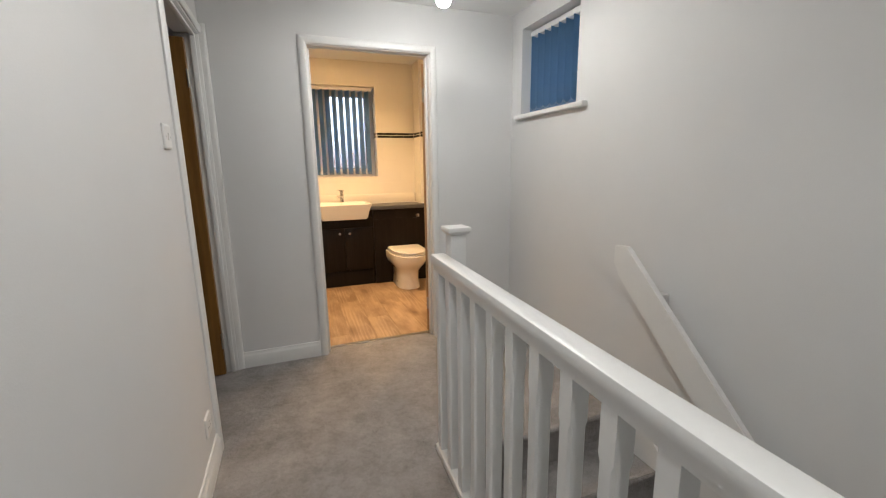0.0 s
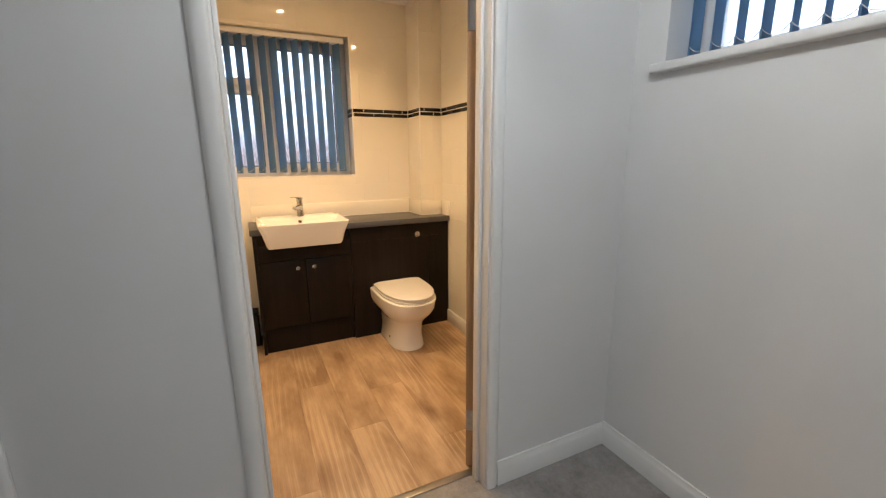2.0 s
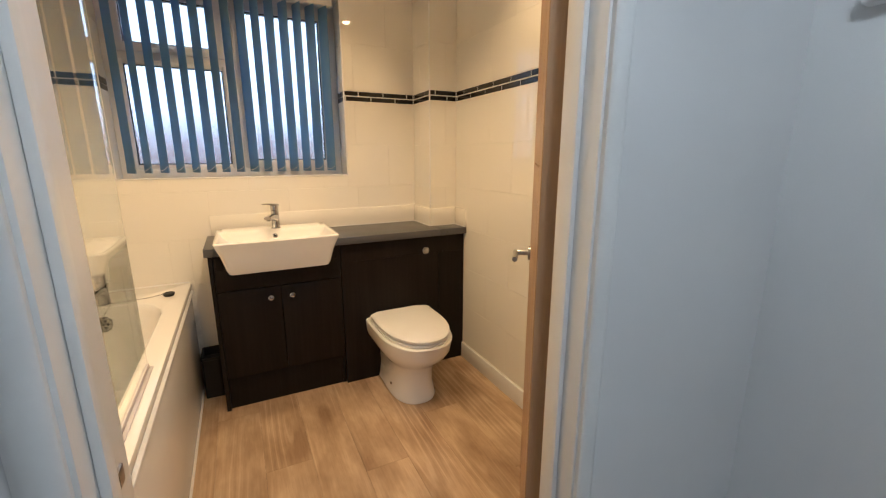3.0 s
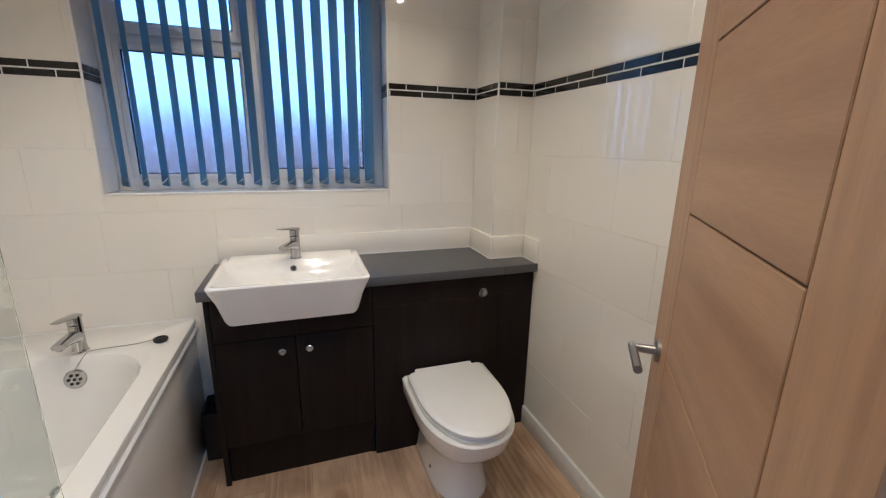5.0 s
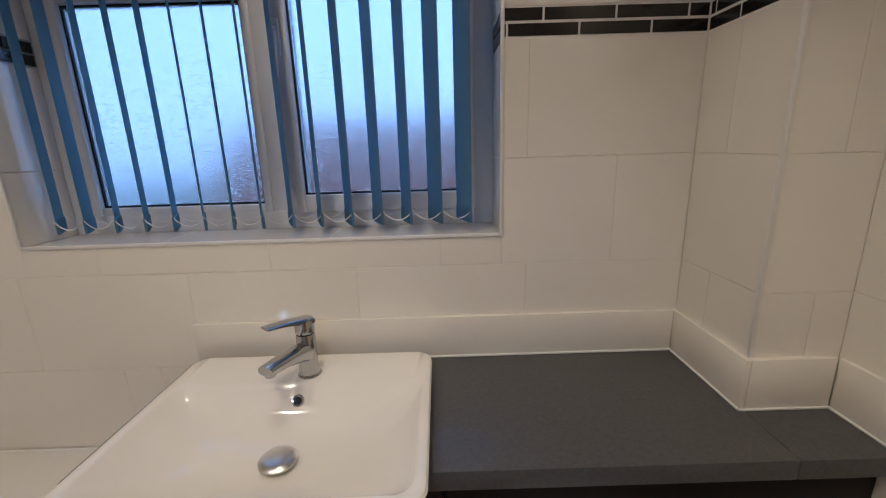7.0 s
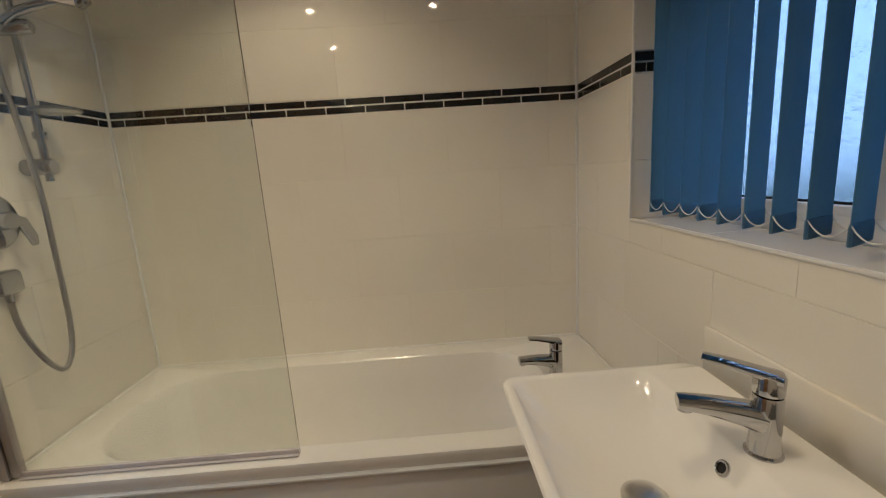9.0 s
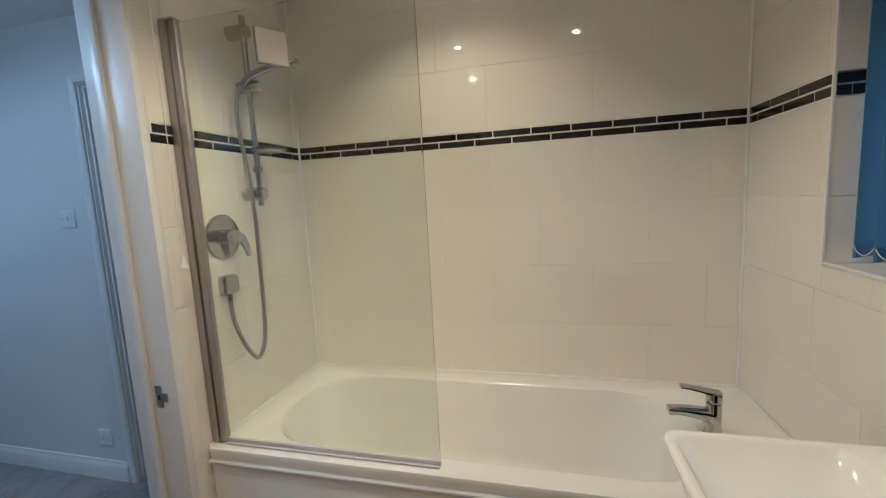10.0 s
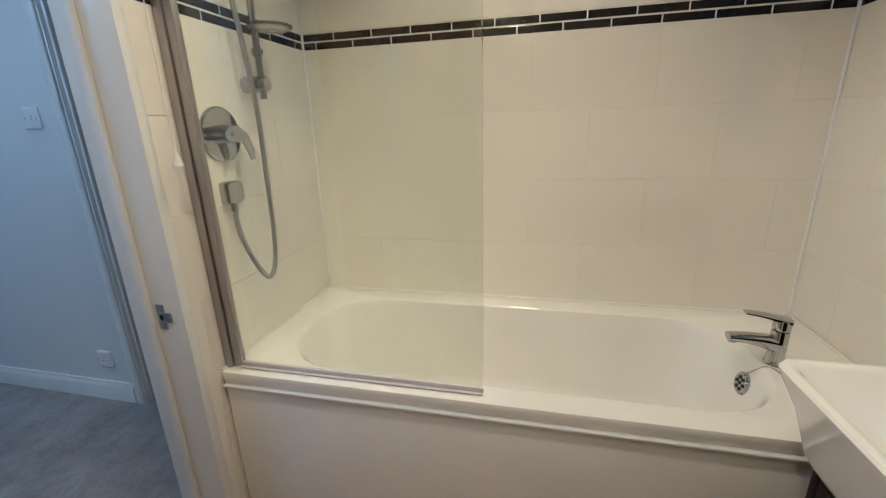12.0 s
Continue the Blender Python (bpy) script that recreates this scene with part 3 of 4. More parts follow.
ln = 11 * GOING
rings = []
for x in (xe - 0.02, xe + 0.002):
    rings.append([(x, VY + 0.03, -0.20), (x, VY + 0.03, 0.1), (x, VY - 0.02, 0.1), (x, VY - 0.02 - ln, 0.1 - 11 * RISE), (x, VY - 0.02 - ln, -0.35 - 11 * RISE)])
loft(bm, rings)
part("string", bm, M_GLOSS, stairs, "white painted wall string")

# ---- balustrade ----
RX = 1.105
bal = thing("balustrade", (RX, VY, 0), "white painted landing balustrade with square chamfered spindles", "balustrade")
bm = bmesh.new()
prof = [(-0.022, 0.815), (0.022, 0.815), (0.022, 0.832), (0.030, 0.845), (0.031, 0.866), (0.029, 0.876), (0.024, 0.879), (-0.024, 0.879), (-0.029, 0.876), (-0.031, 0.866), (-0.030, 0.845), (-0.022, 0.832)]
loft(bm, [[(RX + u, y, v) for u, v in prof] for y in (-3.07, YS + 0.01)])
part("handrail", bm, M_GLOSS, bal)
part("base_rail", boxed(RX - 0.03, RX + 0.03, YS + 0.01, -3.075, 0.0, 0.032, 0.006), M_GLOSS, bal)
for i in range(26):
    y = -3.112 - 0.1235 * i
    s, c = 0.0205, 0.0145
    bm = bmesh.new()
    rings = []
    for z, k in ((0.03, 0), (0.13, 0), (0.145, 1), (0.70, 1), (0.715, 0), (0.818, 0)):
        t = s if not k else c
        rings.append([(RX + a, y + b, z) for a, b in ((s, t), (t, s), (-t, s), (-s, t), (-s, -t), (-t, -s), (t, -s), (s, -t))] if k else
                     [(RX + a, y + b, z) for a, b in ((s, s * 0.97), (s * 0.97, s), (-s * 0.97, s), (-s, s * 0.97), (-s, -s * 0.97), (-s * 0.97, -s), (s * 0.97, -s), (s, -s * 0.97))])
    loft(bm, rings)
    part("spindle", bm, M_GLOSS, bal)
newel = thing("newel_post", (1.187, -3.122, 0), "white painted square newel post with a flat pyramid cap", "newel post")
part("post", boxed(1.156, 1.218, -3.153, -3.091, -0.02, 0.966, 0.003), M_GLOSS, newel)
bm = bmesh.new()
loft(bm, [rrect(1.187, -3.122, h, h, 0.004, z, 3) for h, z in ((0.034, 0.962), (0.044, 0.974), (0.047, 0.977), (0.047, 0.989), (0.045, 0.992), (0.01, 0.993))])
part("cap", bm, M_GLOSS, newel)
bal.location.x, bal.rotation_euler = 1.129, (0, 0, radians(-2.3))     # runs slightly askew to the wall

wallrail = thing("wall_handrail", (2.02, -3.1, 0.8), "white painted board handrail standing off the stair wall", "handrail")
sl = 0.95
bm = bmesh.new()
rings = []
for x in (2.005, 2.033):
    rings.append([(x, -3.095, 0.847), (x, -3.172, 0.852), (x, -5.6, 0.852 - 2.428 * sl), (x, -5.6, 0.702 - 2.46 * sl), (x, -3.14, 0.702), (x, -3.095, 0.762)])
loft(bm, rings)
bmesh.ops.bevel(bm, geom=list(bm.edges), offset=0.004, segments=2, affect="EDGES")
part("board", bm, M_GLOSS, wallrail)
for y in (-3.3, -4.2, -5.2):
    z = 0.78 + (y + 3.16) * sl
    part("bracket", boxed(2.03, xe + 0.001, y - 0.02, y + 0.02, z - 0.03, z + 0.01, 0.003), M_GLOSS, wallrail)

# ---- bathroom window ----
win = thing("window_1", (WX0, 0.12, WZ0), "white framed window with obscured glass in a tiled reveal", "window", kind="structure")
FY0, FY1 = 0.160, 0.225
fw = 0.05
MX0, MX1 = 0.952, 1.002                    # mullion
part("window_frame", boxed(WX0 - 0.003, WX0 + fw, FY0, FY1, WZ0 - 0.003, WZ1 + 0.003, 0.004), M_UPVC, win)
part("window_frame", boxed(WX1 - fw, WX1 + 0.003, FY0, FY1, WZ0 - 0.003, WZ1 + 0.003, 0.004), M_UPVC, win)
part("window_frame", boxed(WX0 + fw - 0.002, WX1 - fw + 0.002, FY0 + 0.001, FY1 - 0.001, WZ0 - 0.003, WZ0 + 0.048, 0.004), M_UPVC, win)
part("window_frame", boxed(WX0 + fw - 0.002, WX1 - fw + 0.002, FY0 + 0.001, FY1 - 0.001, WZ1 - 0.05, WZ1 + 0.003, 0.004), M_UPVC, win)
part("mullion", boxed(MX0, MX1, FY0 + 0.002, FY1 - 0.002, WZ0 + 0.046, WZ1 - 0.048, 0.004), M_UPVC, win)
part("transom", boxed(WX0 + fw - 0.002, MX0 + 0.002, FY0 + 0.003, FY1 - 0.003, 1.70, 1.742, 0.004), M_UPVC, win)


def sash(x0, x1, z0, z1, w, depth):
    s = part("sash", boxed(x0, x0 + w, FY0 - depth, FY1 - 0.01, z0, z1, 0.005), M_UPVC, win)
    part("rail", boxed(x1 - w, x1, FY0 - depth, FY1 - 0.01, z0, z1, 0.005), M_UPVC, s)
    part("rail", boxed(x0 + w - 0.002, x1 - w + 0.002, FY0 - depth + 0.001, FY1 - 0.011, z0, z0 + w, 0.005), M_UPVC, s)
    part("rail", boxed(x0 + w - 0.002, x1 - w + 0.002, FY0 - depth + 0.001, FY1 - 0.011, z1 - w, z1, 0.005), M_UPVC, s)
    for y0, nm in ((FY0 - depth + 0.014, "gasket"),):
        bm = bmesh.new()
        for a in ((x0 + w - 0.001, x0 + w + 0.005, z0 + w, z1 - w), (x1 - w - 0.005, x1 - w + 0.001, z0 + w, z1 - w),
                  (x0 + w, x1 - w, z0 + w - 0.001, z0 + w + 0.005), (x0 + w, x1 - w, z1 - w - 0.005, z1 - w + 0.001)):
            box(bm, a[0], a[1], y0, y0 + 0.006, a[2], a[3])
        part(nm, bm, M_BLACK, s, "dark glazing gasket")
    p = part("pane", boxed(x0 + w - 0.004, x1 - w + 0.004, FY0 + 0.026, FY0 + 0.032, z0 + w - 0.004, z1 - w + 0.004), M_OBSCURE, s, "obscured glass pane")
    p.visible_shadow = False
    return s


sash(WX0 + fw - 0.004, MX0 + 0.004, 1.736, WZ1 - 0.044, 0.042, 0.012)
sash(WX0 + fw + 0.0005, MX0 + 0.001, WZ0 + 0.044, 1.702, 0.022, 0.0)
sash(MX1 - 0.004, WX1 - fw + 0.004, WZ0 + 0.042, WZ1 - 0.044, 0.045, 0.014)
h = part("handle", boxed(1.008, 1.028, FY0 - 0.026, FY0 - 0.012, 1.55, 1.63, 0.004), M_UPVC, win, "white window handle")
part("lever", swept([(1.018, FY0 - 0.028, 1.61), (1.018, FY0 - 0.042, 1.60), (1.018, FY0 - 0.044, 1.50)], [(0.008, 0.007), (0.009, 0.007), (0.006, 0.005)]), M_UPVC, h)
h = part("handle", boxed(0.66, 0.74, FY0 - 0.026, FY0 - 0.010, 1.748, 1.768, 0.004), M_UPVC, win, "white window handle")
part("lever", swept([(0.72, FY0 - 0.028, 1.758), (0.71, FY0 - 0.042, 1.758), (0.63, FY0 - 0.044, 1.756)], [(0.008, 0.007), (0.009, 0.007), (0.006, 0.005)]), M_UPVC, h)

# ---- landing window ----
lwin = thing("window_2", (2.28, LY0, LZ0), "small high landing window with a white frame", "window", kind="structure")
for y0, y1, z0, z1 in ((LY0, LY0 + 0.05, LZ0, LZ1), (LY1 - 0.05, LY1, LZ0, LZ1), (LY0 + 0.05, LY1 - 0.05, LZ0, LZ0 + 0.05), (LY0 + 0.05, LY1 - 0.05, LZ1 - 0.05, LZ1)):
    part("window_frame", boxed(2.29, 2.35, y0 - 0.001, y1 + 0.001, z0 - 0.001, z1 + 0.001, 0.004), M_UPVC, lwin)
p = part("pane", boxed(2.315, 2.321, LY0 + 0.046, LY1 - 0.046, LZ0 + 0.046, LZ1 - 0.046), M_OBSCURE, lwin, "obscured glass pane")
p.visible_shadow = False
part("window_sill", boxed(2.083, 2.29, LY0 - 0.093, LY1 + 0.038, LZ0 - 0.029, LZ0 + 0.001, 0.007, 3), M_GLOSS, lwin, "white painted window board")

# ---- vertical blinds ----


def blind(label, n, start, step, along, ang, z0, z1, slat=0.089, chains=True, drift=0.0):
    """n slats from start along a way; ang: turn of each slat about the upright, from the way along."""
    al = Vector(along)
    b = thing("vertical_blind", (*(Vector(start) + al * step * n / 2)[:2], z1), label, "window blind")
    rot = Matrix.Rotation(radians(ang), 3, "Z")
    w = rot @ al
    nrm = Vector((-w.y, w.x, 0))
    a, e = Vector(start) - al * 0.05, Vector(start) + al * (step * (n - 1) + 0.05)
    bm = bmesh.new()
    sweep(bm, [(a.x, a.y, z1 + 0.022), (e.x, e.y, z1 + 0.022)], (0.02, 0.018), n=8, square=1)
    part("headrail", bm, M_UPVC, b, "white aluminium headrail")
    for i in range(n):
        wob = math.radians(2.2 * math.sin(i * 2.3 + n) + drift * (1 - 2 * i / (n - 1)))
        wi = Matrix.Rotation(wob, 3, "Z") @ w
        ni = Vector((-wi.y, wi.x, 0))
        c = Vector(start) + al * step * i
        bm = bmesh.new()
        rows = []
        for z in (z0, z0 + 0.03, (z0 + z1) / 2, z1):
            f, k = [], []
            for j in range(7):
                u = (j / 6 - 0.5)
                bow = 0.0035 * (1 - (2 * u) ** 2)
                p = Vector((c.x, c.y, z)) + wi * u * slat + ni * bow
                f.append(p + ni * 0.0006)
                k.append(p - ni * 0.0006)
            rows.append(f + k[::-1])
        loft(bm, rows)
        s = part("slat", bm, M_SLAT, b)
        bm = bmesh.new()
        p = [Vector((c.x, c.y, z0 + 0.016)) + wi * u * slat for u in (-0.47, 0.47)]
        sweep(bm, p, (0.003, 0.017), n=8, square=1)
        part("weight", bm, M_SLAT, s)
        bm = swept([(c.x, c.y, z1 - 0.002), (c.x, c.y, z1 + 0.01)], 0.006, n=8)
        part("hanger", bm, M_PLASTIC, s, "white plastic hanger")
    if chains:
        for side in (-0.46, 0.46):
            bm = bmesh.new()
            for i in range(n - 1):
                p0 = Vector(start) + al * step * i + w * side * slat
                p1 = Vector(start) + al * step * (i + 1) + w * side * slat
                pts = []
                for k in range(9):
                    t = k / 8
                    q = p0.lerp(p1, t)
                    pts.append((q.x, q.y, z0 + 0.032 - 0.022 * (1 - (2 * t - 1) ** 2)))
                sweep(bm, pts, 0.0012, n=5)
            part("chain", bm, M_PLASTIC, b, "white bead chain linking the slats")
    return b


blind("slate blue fabric vertical blind turned open in the bathroom window", 15, (0.489, 0.052, 0), 0.0686, (1, 0, 0), 115.5, 1.158, 2.025, drift=5.5)
blind("slate blue fabric vertical blind in the landing window", 8, (2.20, LY0 + 0.04, 0), 0.0715, (0, 1, 0), -76, LZ0 + 0.012, LZ1 - 0.05)

# ---- fitted units ----
CF = -0.345                                # cabinet front
unit = thing("basin_unit", (0.787, CF, 0), "dark wenge basin cabinet with two doors and chrome knobs", "cabinet")
part("side_panel", boxed(0.787, 0.805, CF, -0.004, 0.0, 0.794, 0.001), M_CAB, unit)
part("side_panel", boxed(1.367, 1.385, CF + 0.018, -0.004, 0.0, 0.794, 0.001), M_CAB, unit)
part("fascia", boxed(0.807, 1.384, CF, CF + 0.018, 0.618, 0.722, 0.001), M_CAB, unit)
part("fascia", boxed(0.807, 0.848, CF, CF + 0.018, 0.722, 0.794, 0.001), M_CAB, unit)
part("fascia", boxed(1.338, 1.384, CF, CF + 0.018, 0.722, 0.794, 0.001), M_CAB, unit)
part("plinth", boxed(0.806, 1.383, CF + 0.022, CF + 0.04, 0.0, 0.165, 0.001), M_CAB, unit)
part("bottom", boxed(0.806, 1.366, CF + 0.019, -0.006, 0.166, 0.184), M_CAB, unit)
part("back", boxed(0.806, 1.366, -0.03, -0.005, 0.185, 0.792), M_CAB, unit)
for x0, x1, kx in ((0.807, 1.0845, 1.036), (1.0875, 1.384, 1.135)):
    d = part("door", boxed(x0, x1, CF, CF + 0.018, 0.172, 0.615, 0.001), M_CAB, unit)
    part("knob", turned((kx, CF, 0.563), [(0.006, 0), (0.006, 0.008), (0.012, 0.013), (0.014, 0.017), (0.014, 0.022), (0.011, 0.025), (0.004, 0.026)], axis=(0, -1, 0), n=16), M_CHROME, d, "round chrome knob")
wcu = thing("cistern_unit", (1.387, CF, 0), "dark wenge back-to-wall toilet unit with a chrome flush button", "cabinet")
XF = 1.955
part("panel", boxed(1.387, XF - 0.0015, CF, CF + 0.018, 0.0, 0.6932, 0.0), M_CAB, wcu)
part("top_panel", boxed(1.387, W - 0.003, CF, CF + 0.018, 0.6935, 0.794, 0.0), M_CAB, wcu)
part("filler", boxed(XF + 0.0015, W - 0.003, CF, CF + 0.018, 0.0, 0.6932, 0.0), M_CAB, wcu)
part("back", boxed(1.387, XF - 0.01, -0.03, -0.005, 0.0, 0.792), M_CAB, wcu)
fb = part("flush_button", turned((1.872, CF, 0.711), [(0.021, 0), (0.021, 0.004), (0.019, 0.006), (0.017, 0.0062), (0.016, 0.004), (0.0155, 0.0042), (0.014, 0.008), (0.004, 0.0095)], axis=(0, -1, 0)), M_CHROME, wcu, "round chrome flush button")
top = thing("worktop", (1.45, -0.19, 0.81), "dark grey laminate worktop along the window wall", "worktop")
bm = bmesh.new()
box(bm, 0.775, 0.848, -0.376, -0.012, 0.795, 0.832, 0.002)
part("end_piece", bm, M_TOP, top)
part("top", boxed(1.333, BX - 0.0005, -0.376, -0.012, 0.795, 0.832, 0.002), M_TOP, top)
part("top", boxed(BX, W - 0.002, -0.376, BY - 0.012, 0.795, 0.832, 0.002), M_TOP, top)
part("strip", boxed(0.848, 1.333, -0.100, -0.012, 0.795, 0.8315, 0.001), M_TOP, top)
UZ = 0.936
ups = thing("splashback", (1.4, -0.01, 0.832), "low white tiled upstand round the worktop", "splashback", kind="structure")
part("upstand", boxed(0.795, BX - 0.0105, -0.011, 0.001, 0.833, UZ, 0.002), M_TILE, ups)
part("upstand", boxed(BX - 0.01, BX + 0.001, BY - 0.01, 0.001, 0.833, UZ, 0.002), M_TILE, ups)
part("upstand", boxed(BX + 0.0015, W - 0.0105, BY - 0.011, BY + 0.001, 0.833, UZ, 0.002), M_TILE, ups)
part("upstand", boxed(W - 0.01, W + 0.001, -0.372, BY - 0.011, 0.833, UZ, 0.002), M_TILE, ups)
bm = bmesh.new()
for a in (((0.80, -0.0115, 0.834), (BX - 0.01, -0.0115, 0.834)), ((BX - 0.011, -0.01, 0.834), (BX - 0.011, BY - 0.01, 0.834)),
          ((BX - 0.01, BY - 0.0115, 0.834), (W - 0.01, BY - 0.0115, 0.834)), ((W - 0.0105, BY - 0.01, 0.834), (W - 0.0105, -0.372, 0.834))):
    sweep(bm, a, 0.0028, n=6)
part("sealant", bm, M_SEALLINE, ups, "white silicone bead")

# ---- basin ----
basin = thing("washbasin", (1.09, -0.28, 0.73), "white ceramic semi-recessed washbasin with a tapered front", "washbasin")
cx, yb, yf, hw = 1.092, -0.052, -0.470, 0.272
mid, hd = (yb + yf) / 2, (yb - yf) / 2
rings = []
for z, ins, fr in ((0.710, 0.060, 0.064), (0.712, 0.050, 0.052), (0.73, 0.041, 0.043), (0.80, 0.022, 0.024), (0.850, 0.003, 0.004), (0.863, 0.0, 0.0), (0.868, 0.003, 0.003), (0.8695, 0.008, 0.008)):
    rings.append(rrect(cx, mid + fr / 2, hw - ins, hd - fr / 2, 0.03 if z > 0.75 else 0.022, z))
bowl = [(0.8685, 0.016, 0.104, 0.016, 0.03), (0.864, 0.021, 0.112, 0.021, 0.032), (0.850, 0.030, 0.120, 0.028, 0.04), (0.828, 0.055, 0.132, 0.045, 0.055),
        (0.805, 0.095, 0.157, 0.075, 0.06), (0.793, 0.15, 0.192, 0.11, 0.05), (0.788, 0.2, 0.222, 0.13, 0.03)]
for z, sx, back, front, r in bowl:
    y1, y0 = yb - back, yf + front
    rings.append(rrect(cx, (y0 + y1) / 2, hw - sx, (y1 - y0) / 2, r, z))
bm = bmesh.new()
loft(bm, rings)
part("bowl", bm, M_CERAMIC, basin)
o = part("overflow", turned((1.092, -0.1795, 0.836), [(0.0125, -0.004), (0.0125, 0.003), (0.011, 0.0045), (0.0085, 0.004), (0.008, -0.003)], axis=(0, -0.87, 0.5)), M_CHROME, basin, "chrome overflow ring")
part("hole", turned((1.092, -0.1795, 0.836), [(0.008, -0.004), (0.008, 0.0012)], axis=(0, -0.87, 0.5), n=16), M_BLACK, o, "dark overflow hole")
part("waste_cover", turned((1.092, -0.300, 0.787), [(0.012, 0), (0.012, 0.008), (0.032, 0.0085), (0.034, 0.011), (0.034, 0.014), (0.031, 0.017), (0.022, 0.0195), (0.008, 0.0205)]), M_SATIN, basin, "domed satin chrome waste cover")


def mixer(label, x, y, z, ang, k=1.0, lever=0.0):
    """A single-lever mixer: spout to -y when ang is 0."""
    tap = thing("mixer_tap", (x, y, z), label, "tap")
    tap.rotation_euler = (0, 0, radians(ang))
    body = part("body", turned((0, 0, 0), [(0.027 * k, 0), (0.027 * k, 0.003), (0.0235 * k, 0.006), (0.0215 * k, 0.03 * k), (0.0215 * k, 0.098 * k), (0.020 * k, 0.102 * k)]), M_CHROME, tap, local=True)
    pts = bez([(0, -0.004 * k, 0.060 * k), (0, -0.03 * k, 0.066 * k), (0, -0.075 * k, 0.072 * k), (0, -0.125 * k, 0.074 * k)], 6)
    n = len(pts)
    part("spout", swept(pts, [(0.0215 * k - 0.003 * k * i / n, 0.025 * k - 0.016 * k * i / n) for i in range(n)], n=16, square=0.35), M_CHROME, tap, local=True)
    part("aerator", turned((0, -0.113 * k, 0.067 * k), [(0.0115 * k, 0), (0.0115 * k, -0.008 * k), (0.009 * k, -0.010 * k)], n=16), M_CHROME, tap, local=True)
    hd = part("cap", turned((0, 0, 0.103 * k), [(0.019 * k, 0), (0.0215 * k, 0.003 * k), (0.0215 * k, 0.03 * k), (0.018 * k, 0.036 * k), (0.006 * k, 0.038 * k)]), M_CHROME, tap, local=True)
    lp = [Matrix.Rotation(radians(lever), 3, "Z") @ Vector(p) for p in ((0, 0.016 * k, 0.131 * k), (0, -0.02 * k, 0.137 * k), (0, -0.055 * k, 0.143 * k), (0, -0.09 * k, 0.146 * k))]
    part("lever", swept(bez(lp, 5), [(0.0205 * k, 0.008 * k)] + [(0.0205 * k - 0.0055 * k * i / 15, 0.0085 * k - 0.0058 * k * i / 15) for i in range(15)], n=12, square=0.4), M_CHROME, hd, local=True)
    return tap


mixer("chrome single-lever mixer tap on the washbasin", 1.104, -0.130, 0.868, -22, 0.92, -18)

# ---- toilet ----
toilet = thing("toilet", (1.69, CF, 0), "white back-to-wall toilet with the lid closed", "toilet")


def dring(cx, y_back, y_front, hw, z, straight=0.4, n=24, sharp=2.3):
    """A ring that is square at the back and rounded at the front."""
    ym = y_back + (y_front - y_back) * straight
    pts = [(cx + hw * 0.93, y_back, z), (cx + hw, y_back - 0.012, z)]
    for i in range(n + 1):
        a = math.pi * i / n
        c, s = math.cos(a), math.sin(a)
        pts.append((cx + hw * math.copysign(abs(c) ** (2 / sharp), c), ym + (y_front - ym) * abs(s) ** (2 / sharp), z))
    pts += [(cx - hw, y_back - 0.012, z), (cx - hw * 0.93, y_back, z)]
    return pts


TX = 1.685
yw = CF - 0.001
bm = bmesh.new()
rings = []
for z, yfr, hw_, st in ((0.0, -0.668, 0.118, 0.5), (0.012, -0.670, 0.120, 0.5), (0.03, -0.664, 0.115, 0.5), (0.10, -0.655, 0.106, 0.5), (0.19, -0.668, 0.110, 0.5),
                        (0.235, -0.708, 0.136, 0.45), (0.275, -0.756, 0.164, 0.42), (0.32, -0.790, 0.179, 0.4), (0.365, -0.802, 0.182, 0.4), (0.385, -0.808, 0.184, 0.4), (0.392, -0.804, 0.180, 0.4)):
    rings.append(dring(TX, yw, yfr - 0.042, hw_, z * 0.93, st))
loft(bm, rings)
part("pan", bm, M_CERAMIC, toilet)
for z0, z1, e, nm in ((0.3655, 0.383, 0.0, "seat"), (0.3845, 0.406, 0.003, "lid")):
    bm = bmesh.new()
    loft(bm, [dring(TX, -0.398, -0.842 - e + q, 0.172 - q, z, 0.34, sharp=2.15) for z, q in ((z0, 0.006), (z0 + 0.003, 0.001), (z1 - 0.007, 0.0), (z1 - 0.002, 0.006), (z1, 0.02))])
    part(nm, bm, M_PLASTIC, toilet)
part("hinge_bar", boxed(TX - 0.13, TX + 0.13, -0.394, -0.358, 0.364, 0.398, 0.006), M_PLASTIC, toilet)
part("fixing_cap", turned((TX - 0.112, -0.55, 0.06), [(0.008, 0), (0.008, 0.004), (0.005, 0.006)], axis=(-1, 0, 0), n=12), M_CHROME, toilet)

# ---- bath ----
bath = thing("bath", (0.33, -L / 2, 0), "white acrylic bath with a plain front panel", "bath")
RZ = 0.593
bx1 = 0.677
bm = bmesh.new()
cxb, cyb, hxb, hyb = (0.002 + bx1) / 2, -L / 2, (bx1 - 0.002) / 2, L / 2 - 0.002
rings = [rrect(cxb, cyb, hxb - 0.012, hyb, 0.01, 0.5515, 6), rrect(cxb, cyb, hxb - 0.008, hyb, 0.01, 0.552, 6), rrect(cxb, cyb, hxb, hyb, 0.01, RZ - 0.012, 6),
         rrect(cxb, cyb, hxb - 0.003, hyb, 0.01, RZ - 0.002, 6), rrect(cxb, cyb, hxb - 0.010, hyb - 0.004, 0.012, RZ, 6)]
ix0, ix1, iy0, iy1 = 0.092, 0.604, -1.632, -0.240
